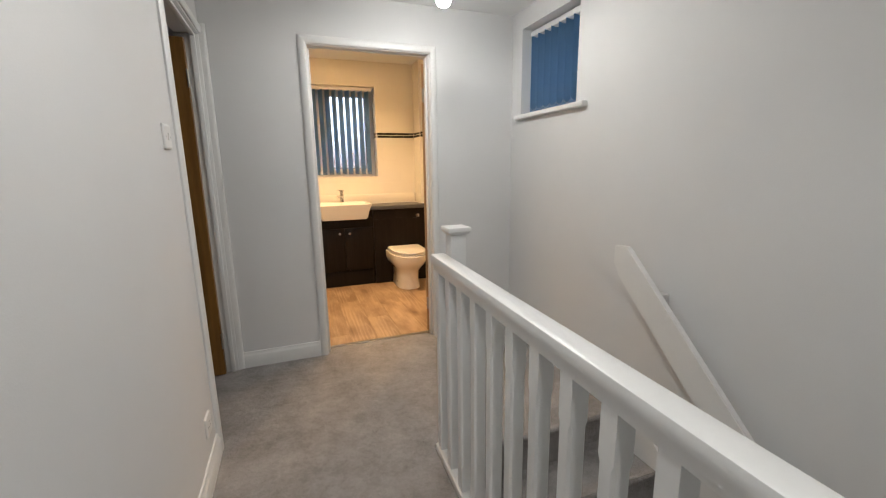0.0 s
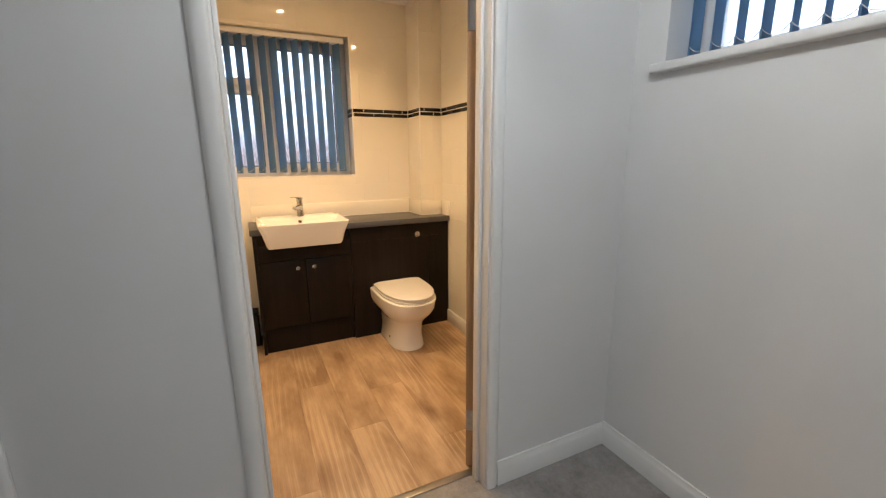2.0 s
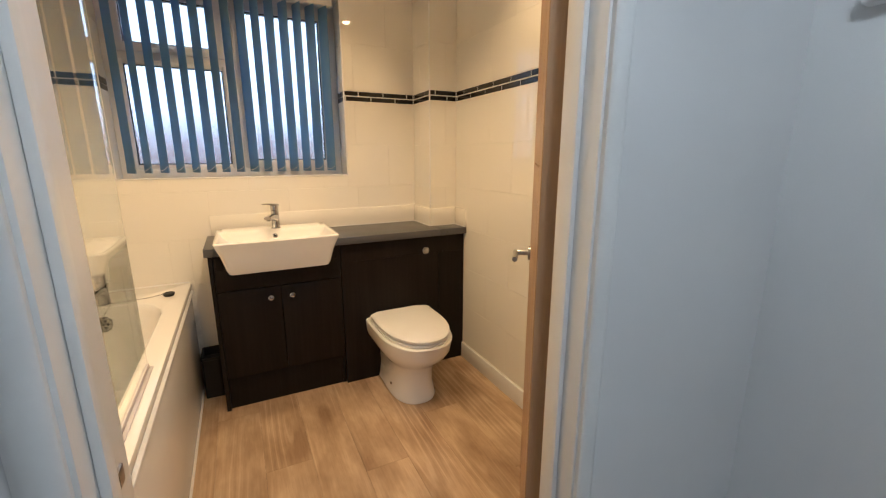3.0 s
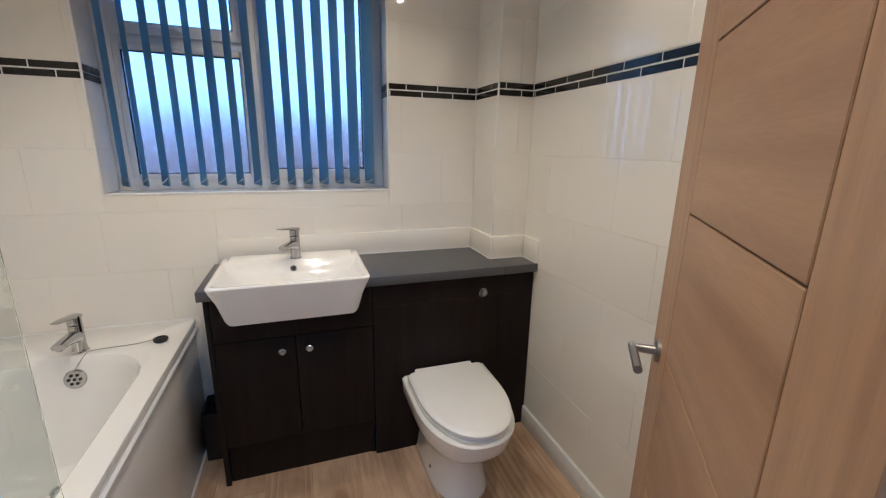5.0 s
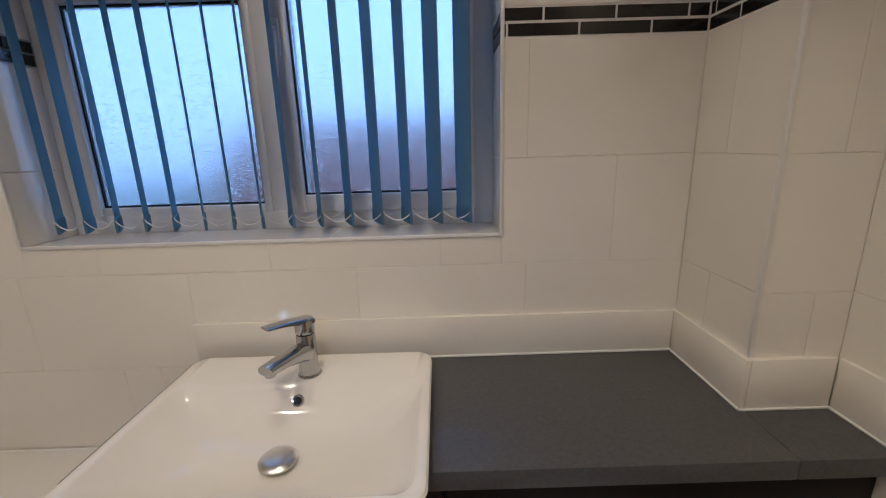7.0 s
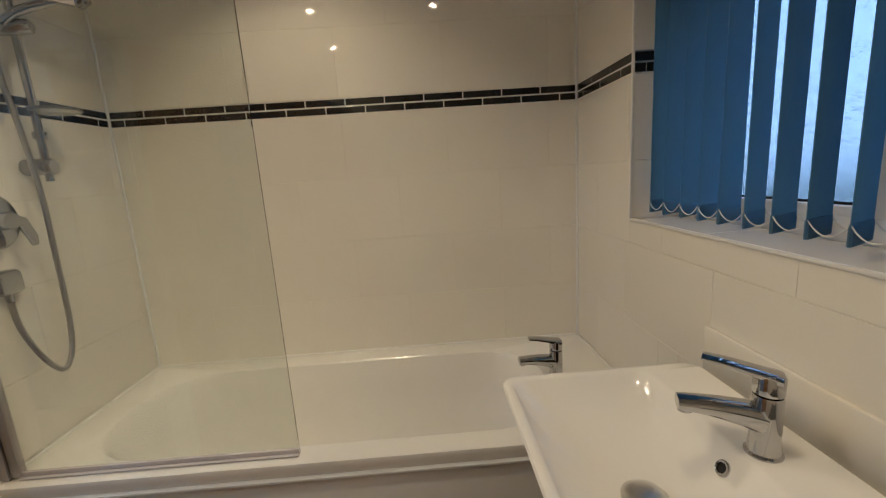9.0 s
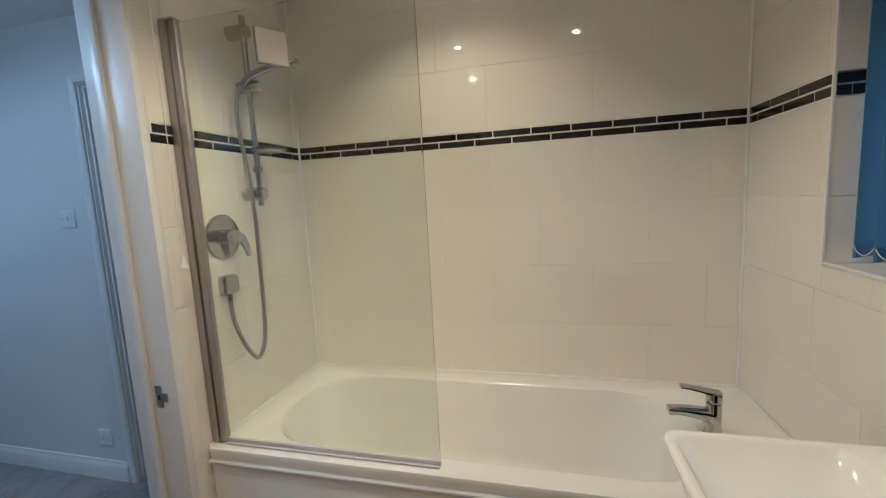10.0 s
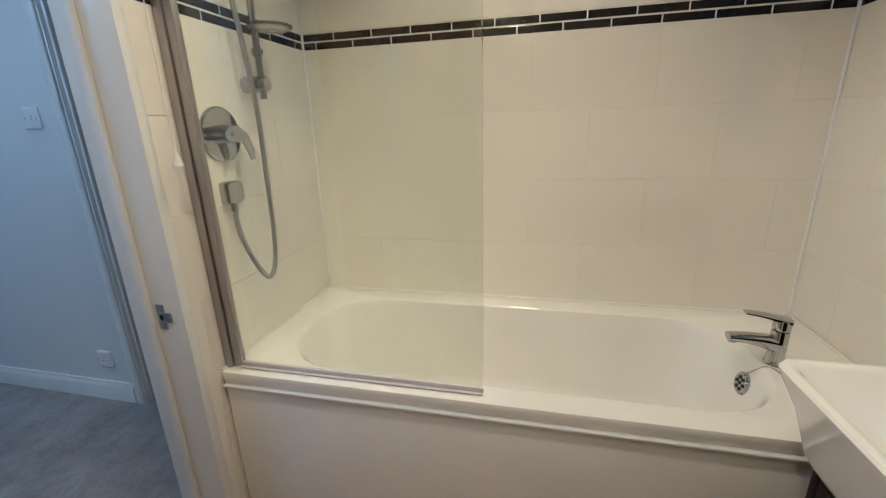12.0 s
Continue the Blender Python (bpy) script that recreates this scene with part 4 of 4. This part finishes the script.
for z, d, df, dh, r in ((RZ - 0.0005, 0.0, 0.0, 0.0, 0.20), (RZ - 0.005, 0.005, 0.005, 0.005, 0.2), (RZ - 0.03, 0.009, 0.016, 0.02, 0.2), (0.45, 0.020, 0.05, 0.09, 0.19), (0.30, 0.038, 0.08, 0.19, 0.17), (0.235, 0.075, 0.11, 0.27, 0.15), (0.215, 0.11, 0.15, 0.33, 0.11)):
    x0, x1, y0, y1 = ix0 + d, ix1 - d, iy0 + dh, iy1 - df
    rings.append(rrect((x0 + x1) / 2, (y0 + y1) / 2, (x1 - x0) / 2, (y1 - y0) / 2, min(r, (x1 - x0) / 2 - 0.002), z, 6))
loft(bm, rings, cap_first=False)
tub = part("tub", bm, M_ACRYL, bath)
part("front_panel", boxed(0.652, 0.668, -L + 0.004, -0.004, 0.006, 0.5495, 0.003), M_PANEL, bath)
part("panel_trim", boxed(0.664, 0.680, -L + 0.004, -0.004, 0.543, 0.5505, 0.002), M_UPVC, bath, "white trim along the panel's top")
part("floor_trim", swept([(0.671, -L + 0.004, 0.005), (0.671, -0.004, 0.005)], 0.006, n=8), M_SEALLINE, bath, "white sealant along the floor")
part("drain", turned((0.338, -0.45, 0.217), [(0.034, 0), (0.034, 0.003), (0.026, 0.004), (0.024, 0.001), (0.008, 0.001)]), M_CHROME, bath, "chrome plug hole")
ov = part("overflow", turned((0.352, -0.268, 0.518), [(0.034, -0.004), (0.034, 0.005), (0.030, 0.009), (0.006, 0.010)], axis=(0, -0.97, 0.2)), M_CHROME, bath, "round chrome overflow with six holes")
for k in range(7):
    a = 2 * math.pi * k / 6
    r = 0.017 if k < 6 else 0
    part("hole", turned((0.352 + r * math.cos(a), -0.279 + r * 0.2 * math.sin(a) - 0.0001, 0.520 + r * 0.97 * math.sin(a)), [(0.0052, -0.004), (0.0052, 0.0008)], axis=(0, -0.97, 0.2), n=10), M_BLACK, ov)
bm = bmesh.new()
for a in (((0.0035, -L + 0.01, RZ + 0.001), (0.0035, -0.01, RZ + 0.001)), ((0.004, -0.0035, RZ + 0.001), (bx1 - 0.01, -0.0035, RZ + 0.001)), ((0.004, -L + 0.0035, RZ + 0.001), (bx1 - 0.01, -L + 0.0035, RZ + 0.001))):
    sweep(bm, a, 0.0045, n=6)
part("sealant", bm, M_SEALLINE, bath, "white silicone bead along the tiles")
mixer("chrome single-lever bath tap on the bath's end", 0.352, -0.205, RZ, 0, 1.0, -6)
plug = thing("bath_plug", (0.60, -0.2, RZ), "black rubber bath plug on a fine chain", "plug")
part("plug", turned((0.60, -0.2, RZ), [(0.02, 0), (0.024, 0.006), (0.025, 0.013), (0.018, 0.015), (0.016, 0.011), (0.004, 0.012)]), M_BLACK, plug)
part("chain", swept(bez([(0.585, -0.2, RZ + 0.012), (0.52, -0.205, RZ + 0.003), (0.44, -0.212, RZ + 0.003), (0.395, -0.220, RZ + 0.003), (0.382, -0.238, RZ + 0.003), (0.366, -0.254, RZ - 0.02), (0.353, -0.276, 0.546)], 8), 0.0016, n=6), M_CHROME, plug, "fine chrome chain")

# ---- bath screen ----
scr = thing("bath_screen", (0.625, -1.35, RZ), "frameless clear glass bath screen with an aluminium wall profile", "bath screen")
SX = 0.635
g = part("glass", boxed(SX - 0.003, SX + 0.003, -1.715, -0.985, RZ + 0.012, 1.885, 0.0012, 1), M_GLASS, scr, "clear glass panel")
g.visible_shadow = False
part("wall_profile", boxed(SX - 0.016, SX + 0.016, -1.7495, -1.7245, RZ + 0.004, 1.893, 0.0015), M_ALU, scr, "satin aluminium profile")
part("pivot_profile", boxed(SX - 0.011, SX + 0.011, -1.7215, -1.698, RZ + 0.008, 1.890, 0.0015), M_ALU, scr, "satin aluminium profile")
part("profile_seal", boxed(SX - 0.007, SX + 0.007, -1.7246, -1.7214, RZ + 0.008, 1.889), M_BLACK, scr, "black strip put in as the shaded gap between the profiles")
part("profile_cap", boxed(SX - 0.017, SX + 0.017, -1.7495, -1.70, 1.8905, 1.897, 0.002), M_CHROME, scr)
part("bottom_seal", boxed(SX - 0.006, SX + 0.006, -1.70, -0.985, RZ + 0.0005, RZ + 0.018, 0.002), M_SEAL, scr, "clear plastic drip seal")
part("seal_fin", boxed(SX + 0.006, SX + 0.016, -1.70, -0.985, RZ + 0.002, RZ + 0.006, 0.001), M_SEAL, scr)

# ---- shower ----
yb_ = -L
val = thing("shower_valve", (0.503, yb_, 1.253), "round chrome concealed shower valve with a lever", "shower valve")
part("plate", turned((0.503, yb_, 1.253), [(0.076, 0), (0.076, 0.006), (0.072, 0.009), (0.02, 0.0095)], axis=(0, 1, 0), n=40), M_CHROME, val)
hb = part("hub", turned((0.503, yb_ + 0.009, 1.253), [(0.026, 0), (0.024, 0.03), (0.022, 0.052), (0.006, 0.055)], axis=(0, 1, 0)), M_CHROME, val)
part("lever", swept([(0.503, yb_ + 0.048, 1.262), (0.47, yb_ + 0.052, 1.245), (0.452, yb_ + 0.054, 1.20), (0.450, yb_ + 0.054, 1.18)], [(0.015, 0.008), (0.017, 0.008), (0.016, 0.006), (0.01, 0.004)], n=12, up=(0, 1, 0)), M_CHROME, hb)
outl = thing("hose_outlet", (0.512, yb_, 1.09), "squarish chrome wall outlet for the shower hose", "shower outlet")
bm = bmesh.new()
q = [[(x, yb_ + d, z) for x, z, _ in [(a, b, 0) for a, b, c in rrect(0.512, 1.09, 0.033 - e, 0.033 - e, 0.012, 0, 5)]] for d, e in ((-0.001, 0), (0.02, 0), (0.028, 0.004), (0.03, 0.01))]
loft(bm, q)
part("block", bm, M_CHROME, outl)
part("nipple", turned((0.52, yb_ + 0.018, 1.06), [(0.009, 0), (0.009, -0.022), (0.007, -0.024)], n=14), M_CHROME, outl)
rail = thing("shower_rail", (0.362, yb_, 1.36), "chrome riser rail with slider and clear soap dish", "shower rail")
RY = yb_ + 0.058
part("tube", swept([(0.362, RY, 1.352), (0.362, RY, 2.005)], 0.0105, n=16), M_CHROME, rail)
for z in (1.395, 1.955):
    part("bracket", turned((0.362, yb_ - 0.001, z), [(0.024, 0), (0.024, 0.05), (0.022, 0.075), (0.018, 0.08)], axis=(0, 1, 0)), M_CHROME, rail)
part("slider", turned((0.366, RY - 0.005, 1.768), [(0.02, -0.03), (0.021, -0.02), (0.021, 0.03), (0.018, 0.045), (0.01, 0.05)], axis=(-0.3, 0.9, 0.1)), M_CHROME, rail)
part("soap_clip", turned((0.362, RY, 1.472), [(0.016, 0), (0.017, 0.012), (0.016, 0.02)], n=16), M_CHROME, rail)
part("soap_dish", turned((0.325, RY + 0.03, 1.545), [(0.045, 0), (0.062, 0.006), (0.064, 0.014), (0.06, 0.014), (0.045, 0.004), (0.01, 0.004)], n=28), M_SOAP, rail, "clear plastic soap dish")
hs = thing("hand_shower", (0.362, RY + 0.05, 1.75), "chrome hand shower with a square pale spray plate and ribbed hose", "hand shower")
part("handle", swept(bez([(0.402, RY + 0.003, 1.765), (0.375, RY + 0.026, 1.802), (0.33, RY + 0.068, 1.836), (0.275, RY + 0.112, 1.862)], 6), [0.011] * 6 + [0.0125] * 6 + [0.011] * 7, n=14), M_CHROME, hs)
# square head, tipped towards the room
hm = Matrix.Translation((0.335, RY + 0.09, 1.900)) @ Matrix.Rotation(radians(3), 4, "Y") @ Matrix.Rotation(radians(-28), 4, "Z")
bm = boxed(-0.058, 0.058, -0.012, 0.0, -0.06, 0.06, 0.004)
bm.transform(hm)
part("head", bm, M_CHROME, hs)
bm = boxed(-0.055, 0.055, 0.0003, 0.004, -0.057, 0.057, 0.0015, 1)
bm.transform(hm)
part("spray_plate", bm, M_SPRAY, hs, "pale square spray plate")
part("pivot", turned((0.255, RY + 0.120, 1.866), [(0.006, -0.02), (0.015, -0.017), (0.015, 0.014), (0.008, 0.018)], axis=(0.3, 0.9, 0.2)), M_CHROME, hs)
hose_pts = bez([(0.52, yb_ + 0.018, 1.045), (0.524, yb_ + 0.03, 0.96), (0.503, yb_ + 0.05, 0.865), (0.462, yb_ + 0.055, 0.812), (0.425, yb_ + 0.055, 0.845), (0.40, yb_ + 0.05, 0.95), (0.394, yb_ + 0.05, 1.17), (0.396, yb_ + 0.053, 1.32), (0.400, yb_ + 0.042, 1.50), (0.406, yb_ + 0.030, 1.65), (0.405, yb_ + 0.042, 1.735), (0.402, RY + 0.003, 1.765)], 16)
part("hose", swept(hose_pts, [0.0072 + 0.0007 * (i % 2) for i in range(len(hose_pts))], n=10), M_STEEL, hs, "ribbed steel hose")

# ---- small things ----
cord = thing("pull_cord", (0.715, -1.70, HB), "white ceiling pull cord with a small bell-shaped end", "pull cord")
part("ceiling_switch", turned((0.715, -1.70, HB + 0.001), [(0.04, 0), (0.04, -0.02), (0.03, -0.032), (0.006, -0.034)]), M_PLASTIC, cord)
part("string", swept([(0.715, -1.70, HB - 0.03), (0.716, -1.70, 1.215)], 0.0013, n=6), M_PLASTIC, cord)
part("bell", turned((0.716, -1.70, 1.185), [(0.013, 0), (0.012, 0.006), (0.006, 0.022), (0.003, 0.036)], n=16), M_PLASTIC, cord)
bn = thing("black_bin", (0.731, -0.095, 0), "small black box standing between bath and cabinet", "bin")
bm = bmesh.new()
loft(bm, [rrect(0.731, -0.095, 0.044, 0.075, 0.01, z, 4) for z in (0.0, 0.21)] + [rrect(0.731, -0.095, 0.047, 0.078, 0.01, z, 4) for z in (0.212, 0.225)] + [rrect(0.731, -0.095, 0.04, 0.071, 0.01, 0.2245, 4), rrect(0.731, -0.095, 0.04, 0.071, 0.01, 0.18, 4)])
part("body", bm, M_BLACK, bn)


def plate(name, label, cat, place, out, side, w, h, gang):
    ou, si = Vector(out), Vector(side)
    t = thing(name, place, label, cat)
    c = Vector(place)
    bm = bmesh.new()
    up = Vector((0, 0, 1))
    rings = []
    for d, e in ((-0.001, 0), (0.006, 0), (0.009, 0.003), (0.0095, 0.008)):
        rings.append([c + ou * d + si * a + up * b for a, b, _ in rrect(0, 0, w / 2 - e, h / 2 - e, 0.005, 0, 4)])
    loft(bm, rings)
    part("faceplate", bm, M_PLASTIC, t)
    if gang == "switch":
        bm = bmesh.new()
        rings = [[c + ou * d + si * a + up * b for a, b, _ in rrect(0, 0, 0.006, 0.012, 0.002, 0, 3)] for d in (0.008, 0.012)]
        for v in rings[1][:6]:
            v += ou * 0.002
        loft(bm, rings)
        part("rocker", bm, M_PLASTIC, t)
        for s in (-1, 1):
            part("screw", turned(c + si * 0.03 * s + ou * 0.008, [(0.0035, 0), (0.0035, 0.0022), (0.001, 0.0025)], axis=out, n=10), M_STEEL, t)
    else:
        for s, z in ((-0.011, -0.006), (0.011, -0.006), (0, 0.012)):
            q = c + si * s + up * z + ou * 0.0085
            bm = bmesh.new()
            rings = [[q + ou * d + si * a + up * b for a, b, _ in rrect(0, 0, 0.0035, 0.002, 0.0005, 0, 2)] for d in (0, 0.0014)]
            loft(bm, rings)
            part("slot", bm, M_BLACK, t)
        for s in (-1, 1):
            part("screw", turned(c + si * 0.03 * s + ou * 0.008, [(0.0035, 0), (0.0035, 0.0022), (0.001, 0.0025)], axis=out, n=10), M_STEEL, t)
    return t


plate("light_switch", "white single rocker light switch on the landing wall", "switch", (XL, -2.885, 1.338), (1, 0, 0), (0, 1, 0), 0.085, 0.085, "switch")
plate("wall_socket", "white single wall socket low on the landing wall", "socket", (XL, -2.88, 0.225), (1, 0, 0), (0, 1, 0), 0.085, 0.085, "socket")
for sx, sy in BATH_SPOTS:
    d = thing("downlight", (sx, sy, HB), "recessed warm downlight with a chrome ring", "downlight", "bathroom downlights")
    part("ring", turned((sx, sy, HB + 0.001), [(0.042, 0), (0.042, -0.004), (0.036, -0.007), (0.03, -0.005), (0.0295, 0.0)], n=32), M_CHROME, d)
    part("bulb", turned((sx, sy, HB + 0.001), [(0.019, 0), (0.018, -0.004), (0.008, -0.006)], n=24), M_WARMLED, d, "glowing warm lamp")
for sx, sy in LAND_FILLS:
    d = thing("downlight", (sx, sy, HL), "round white fill lamp added to the landing ceiling", "downlight", "landing downlights")
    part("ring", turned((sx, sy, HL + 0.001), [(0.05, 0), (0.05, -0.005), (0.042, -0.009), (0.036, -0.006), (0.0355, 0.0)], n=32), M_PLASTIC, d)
    part("bulb", turned((sx, sy, HL + 0.001), [(0.034, 0), (0.033, -0.004), (0.012, -0.007)], n=24), M_COOLLED, d, "glowing bulb of the added fill lamp")

gx, gy, gz = LAND_GLOBE
lt = thing("ceiling_light", (gx, gy, HL), "white globe ceiling light on the landing", "ceiling light")
part("ceiling_rose", turned((gx, gy, HL), [(0.05, 0.0), (0.05, -0.008), (0.042, -0.016), (0.03, -0.020), (0.012, -0.026), (0.010, -0.150), (0.024, -0.156), (0.024, -0.166)], n=28), M_PLASTIC, lt)
part("globe", turned((gx, gy, gz), [(0.038 * math.cos(a), 0.038 * math.sin(a)) for a in [radians(-88 + 12.5 * k) for k in range(14)]], n=28), M_GLOBE, lt, "glowing white globe")

# ---- outside ----
house = thing("neighbour_house", (2, 15, DOWN - 0.3), "red brick house across the gardens, roof below eye level", "house")
part("wall", boxed(-6, 9, 13, 20, DOWN - 0.31, 0.35), M_BRICK, house)
bm = bmesh.new()
loft(bm, [[(x, 12.6, 0.3), (x, 16.5, 2.4), (x, 20.4, 0.3)] for x in (-6.4, 9.4)])
part("roof", bm, M_ROOF, house)
for x in (-4, -1, 3, 6):
    w_ = part("window", boxed(x, x + 1.3, 12.93, 13.02, -1.2, -0.1), M_UPVC, house)
    part("pane", boxed(x + 0.08, x + 1.22, 12.92, 12.94, -1.12, -0.18), M_GLASS, w_)

# ---- tiles, mosaics and planks ----
TILE_MESHES = {}


def tile_mesh(name, w, h, d, b, material):
    key = (name, round(w, 4), round(h, 4))
    if key not in TILE_MESHES:
        bm = bmesh.new()
        rings = []
        for z, e in ((-d, 0), (-b, 0), (-b * 0.3, b * 0.3), (0, b)):
            rings.append([(-w / 2 + e, -h / 2 + e, z), (w / 2 - e, -h / 2 + e, z), (w / 2 - e, h / 2 - e, z), (-w / 2 + e, h / 2 - e, z)])
        loft(bm, rings, cap_first=False)
        bmesh.ops.recalc_face_normals(bm, faces=bm.faces)
        me = bpy.data.meshes.new(name)
        bm.to_mesh(me)
        bm.free()
        me.materials.append(material)
        TILE_MESHES[key] = me
    return TILE_MESHES[key]


def lay(name, wall, origin, u, n, rects, material, d=0.008, b=0.0009, gap=0.0018, tip=0.0):
    """Lay a flat piece over each rectangle (u0, u1, v0, v1) of the plane at origin; u runs along, n is outward."""
    u, n = Vector(u), Vector(n)
    v = n.cross(u)
    for u0, u1, v0, v1 in rects:
        if u1 - u0 < 0.006 or v1 - v0 < 0.006:
            continue
        ob = new(name, tile_mesh(name, u1 - u0 - gap * (0.2 if name == "tile" else 1.0), v1 - v0 - gap, d, b, material))
        m = Matrix.Identity(4)
        ax, ay = random.gauss(0, tip), random.gauss(0, tip)
        nn = (n + u * ax + v * ay).normalized()
        uu = v.cross(nn).normalized()
        m.col[0][:3], m.col[1][:3], m.col[2][:3] = uu, nn.cross(uu), nn
        m.col[3][:3] = Vector(origin) + u * (u0 + u1) / 2 + v * (v0 + v1) / 2
        ob.matrix_basis = m
        ob.parent = wall


def cut(rects, hole):
    """Take a rectangular hole out of rectangles."""
    h0, h1, k0, k1 = hole
    out = []
    for a, b, c, d in rects:
        if b <= h0 or a >= h1 or d <= k0 or c >= k1:
            out.append((a, b, c, d))
            continue
        if a < h0:
            out.append((a, h0, c, d))
        if b > h1:
            out.append((h1, b, c, d))
        m0, m1 = max(a, h0), min(b, h1)
        if c < k0:
            out.append((m0, m1, c, k0))
        if d > k1:
            out.append((m0, m1, k1, d))
    return out


def courses(u0, u1, z0, z1, tw, first):
    """Half-bonded rectangles between the rows of joints."""
    out = []
    rows = [0.1, 0.34, 0.58, 0.821, 1.061, 1.301, 1.541, 1.6, 1.846, 2.092, 2.34]
    for i, (a, b) in enumerate(zip(rows, rows[1:])):
        if (a, b) == (1.541, 1.6):
            continue
        a, b = max(a, z0), min(b, z1)
        if b - a < 0.01:
            continue
        s = first + (tw / 2 if i % 2 else 0)
        x = s - tw * math.ceil((s - u0) / tw)
        while x < u1:
            p, q = max(x, u0), min(x + tw, u1)
            if q - p > 0.008:
                out.append((p, q, a, b))
            x += tw
    return out


def mosaics(u0, u1, first):
    out = []
    for k, (a, b) in enumerate(((1.5425, 1.5705), (1.5715, 1.5995))):
        s = first + (0.074 if k else 0)
        x = s - 0.148 * math.ceil((s - u0) / 0.148)
        while x < u1:
            p, q = max(x, u0), min(x + 0.148, u1)
            if q - p > 0.01:
                out.append((p, q, a, b))
            x += 0.148
    return out


TW = 0.395


def tiled(wall, origin, u, n, u0, u1, z0, z1, first, mfirst, holes=()):
    r = courses(u0, u1, z0, z1, TW, first)
    q = mosaics(u0, u1, mfirst) if z0 < 1.54 < z1 else []
    for h in holes:
        r, q = cut(r, h), cut(q, h)
    lay("tile", wall, origin, u, n, r, M_TILE, tip=0.0008)
    lay("mosaic_tile", wall, origin, u, n, q, M_MOSAIC, b=0.001, gap=0.0045, tip=0.002)


top_z = HB + 0.005
tiled(wall_bath, (0, 0, 0), (0, 1, 0), (1, 0, 0), -L, 0, 0.58, top_z, -0.705, -0.067)
tiled(wall_window, (0, 0, 0), (1, 0, 0), (0, -1, 0), 0, BX, 0.0, top_z, 0.60, 0.06, [(WX0, WX1, WZ0, WZ1), (0, 0.69, -1, 0.6)])
tiled(wall_right, (W, 0, 0), (0, -1, 0), (-1, 0, 0), -BY, L, 0.095, top_z, 0.80, 0.40)
tiled(wall_box, (BX, BY, 0), (1, 0, 0), (0, -1, 0), 0, W - BX, 0.5, top_z, 0.3, 0.11)
tiled(wall_box, (BX, 0, 0), (0, -1, 0), (-1, 0, 0), 0, -BY, 0.5, top_z, 0.3, 0.09)
tiled(wall_door, (0, -L, 0), (-1, 0, 0), (0, 1, 0), -(DX0 - 0.029), 0, 0.0, top_z, -0.24, -0.05, [(-0.69, 0, -1, 0.6)])
tiled(wall_door, (0, -1.80, 0), (-1, 0, 0), (0, 1, 0), -W, -(DX1 + 0.029), 0.095, top_z, -0.24, -0.05)
tiled(wall_door, (0, -1.80, 0), (-1, 0, 0), (0, 1, 0), -(DX1 + 0.029), -(DX0 - 0.029), DH + 0.03, top_z, -0.24, -0.05)
# window reveal
lay("sill_tile", wall_window, (0, 0, WZ0), (1, 0, 0), (0, 0, 1), [(WX0, 0.74, 0.0, 0.160), (0.74, 1.135, 0.0, 0.160), (1.135, WX1, 0.0, 0.160)], M_TILE, tip=0.001)
for x, s in ((WX0, 1), (WX1, -1)):
    a = [(0.0, 0.160, z0, z1) for z0, z1 in ((WZ0, 1.301), (1.301, 1.541), (1.6, 1.846), (1.846, WZ1))]
    b = [(0.002, 0.04, 1.5425, 1.5705), (0.04, 0.159, 1.5425, 1.5705), (0.002, 0.085, 1.5715, 1.5995), (0.085, 0.159, 1.5715, 1.5995)]
    if s > 0:
        o, uu = (x, 0, 0), (0, 1, 0)
    else:
        o, uu = (x, 0, 0), (0, -1, 0)
        a = [(-q, -p, c, d) for p, q, c, d in a]
        b = [(-q, -p, c, d) for p, q, c, d in b]
    lay("tile", wall_window, o, uu, (s, 0, 0), a, M_TILE, tip=0.001)
    lay("mosaic_tile", wall_window, o, uu, (s, 0, 0), b, M_MOSAIC, b=0.001, gap=0.0045, tip=0.002)
# white edge trims
for nm, bmm in (("trim", boxed(WX0 - 0.004, WX0 + 0.004, -0.003, 0.005, WZ0 - 0.004, WZ1, 0.002)), ("trim", boxed(WX1 - 0.004, WX1 + 0.004, -0.003, 0.005, WZ0 - 0.004, WZ1, 0.002)),
                ("trim", boxed(WX0 + 0.004, WX1 - 0.004, -0.0035, 0.005, WZ0 - 0.004, WZ0 + 0.004, 0.002)), ("trim", boxed(BX - 0.0025, BX + 0.005, BY - 0.0025, BY + 0.005, UZ + 0.001, HB, 0.002)),):
    tagged(part(nm, bmm, M_PLASTIC), "slim white tile edge trim", "trim", kind="structure")

# silicone beads in the corners over the bath
for cx, cy in ((0.0, 0.0), (0.0, -L)):
    s = -1 if cy == 0 else 1
    bmm = swept([(0.002, cy + 0.002 * s, 0.596), (0.002, cy + 0.002 * s, HB - 0.002)], 0.005, n=8)
    tagged(part("trim", bmm, M_UPVC), "white silicone bead in the tiled corner", "trim", kind="structure")

# floor planks run from the door to the window
pw, pl = 0.182, 1.22
rects = []
x, i = 0.02, 0
offs = [0.35, 0.9, 0.12, 0.62, 1.05, 0.28, 0.75, 0.45, 0.98, 0.2, 0.7, 0.5, 0.1]
while x < W:
    y = -L - 0.056 - offs[i % 13]
    while y < 0:
        p, q = max(y, -L - 0.056), min(y + pl, 0.0)
        if q - p > 0.02:
            rects.append((x, min(x + pw, W), p, q))
        y += pl
    x += pw
    i += 1
lay("plank", floor_bath, (0, 0, 0), (1, 0, 0), (0, 0, 1), rects, M_PLANK, d=0.006, b=0.0008, gap=0.0006)
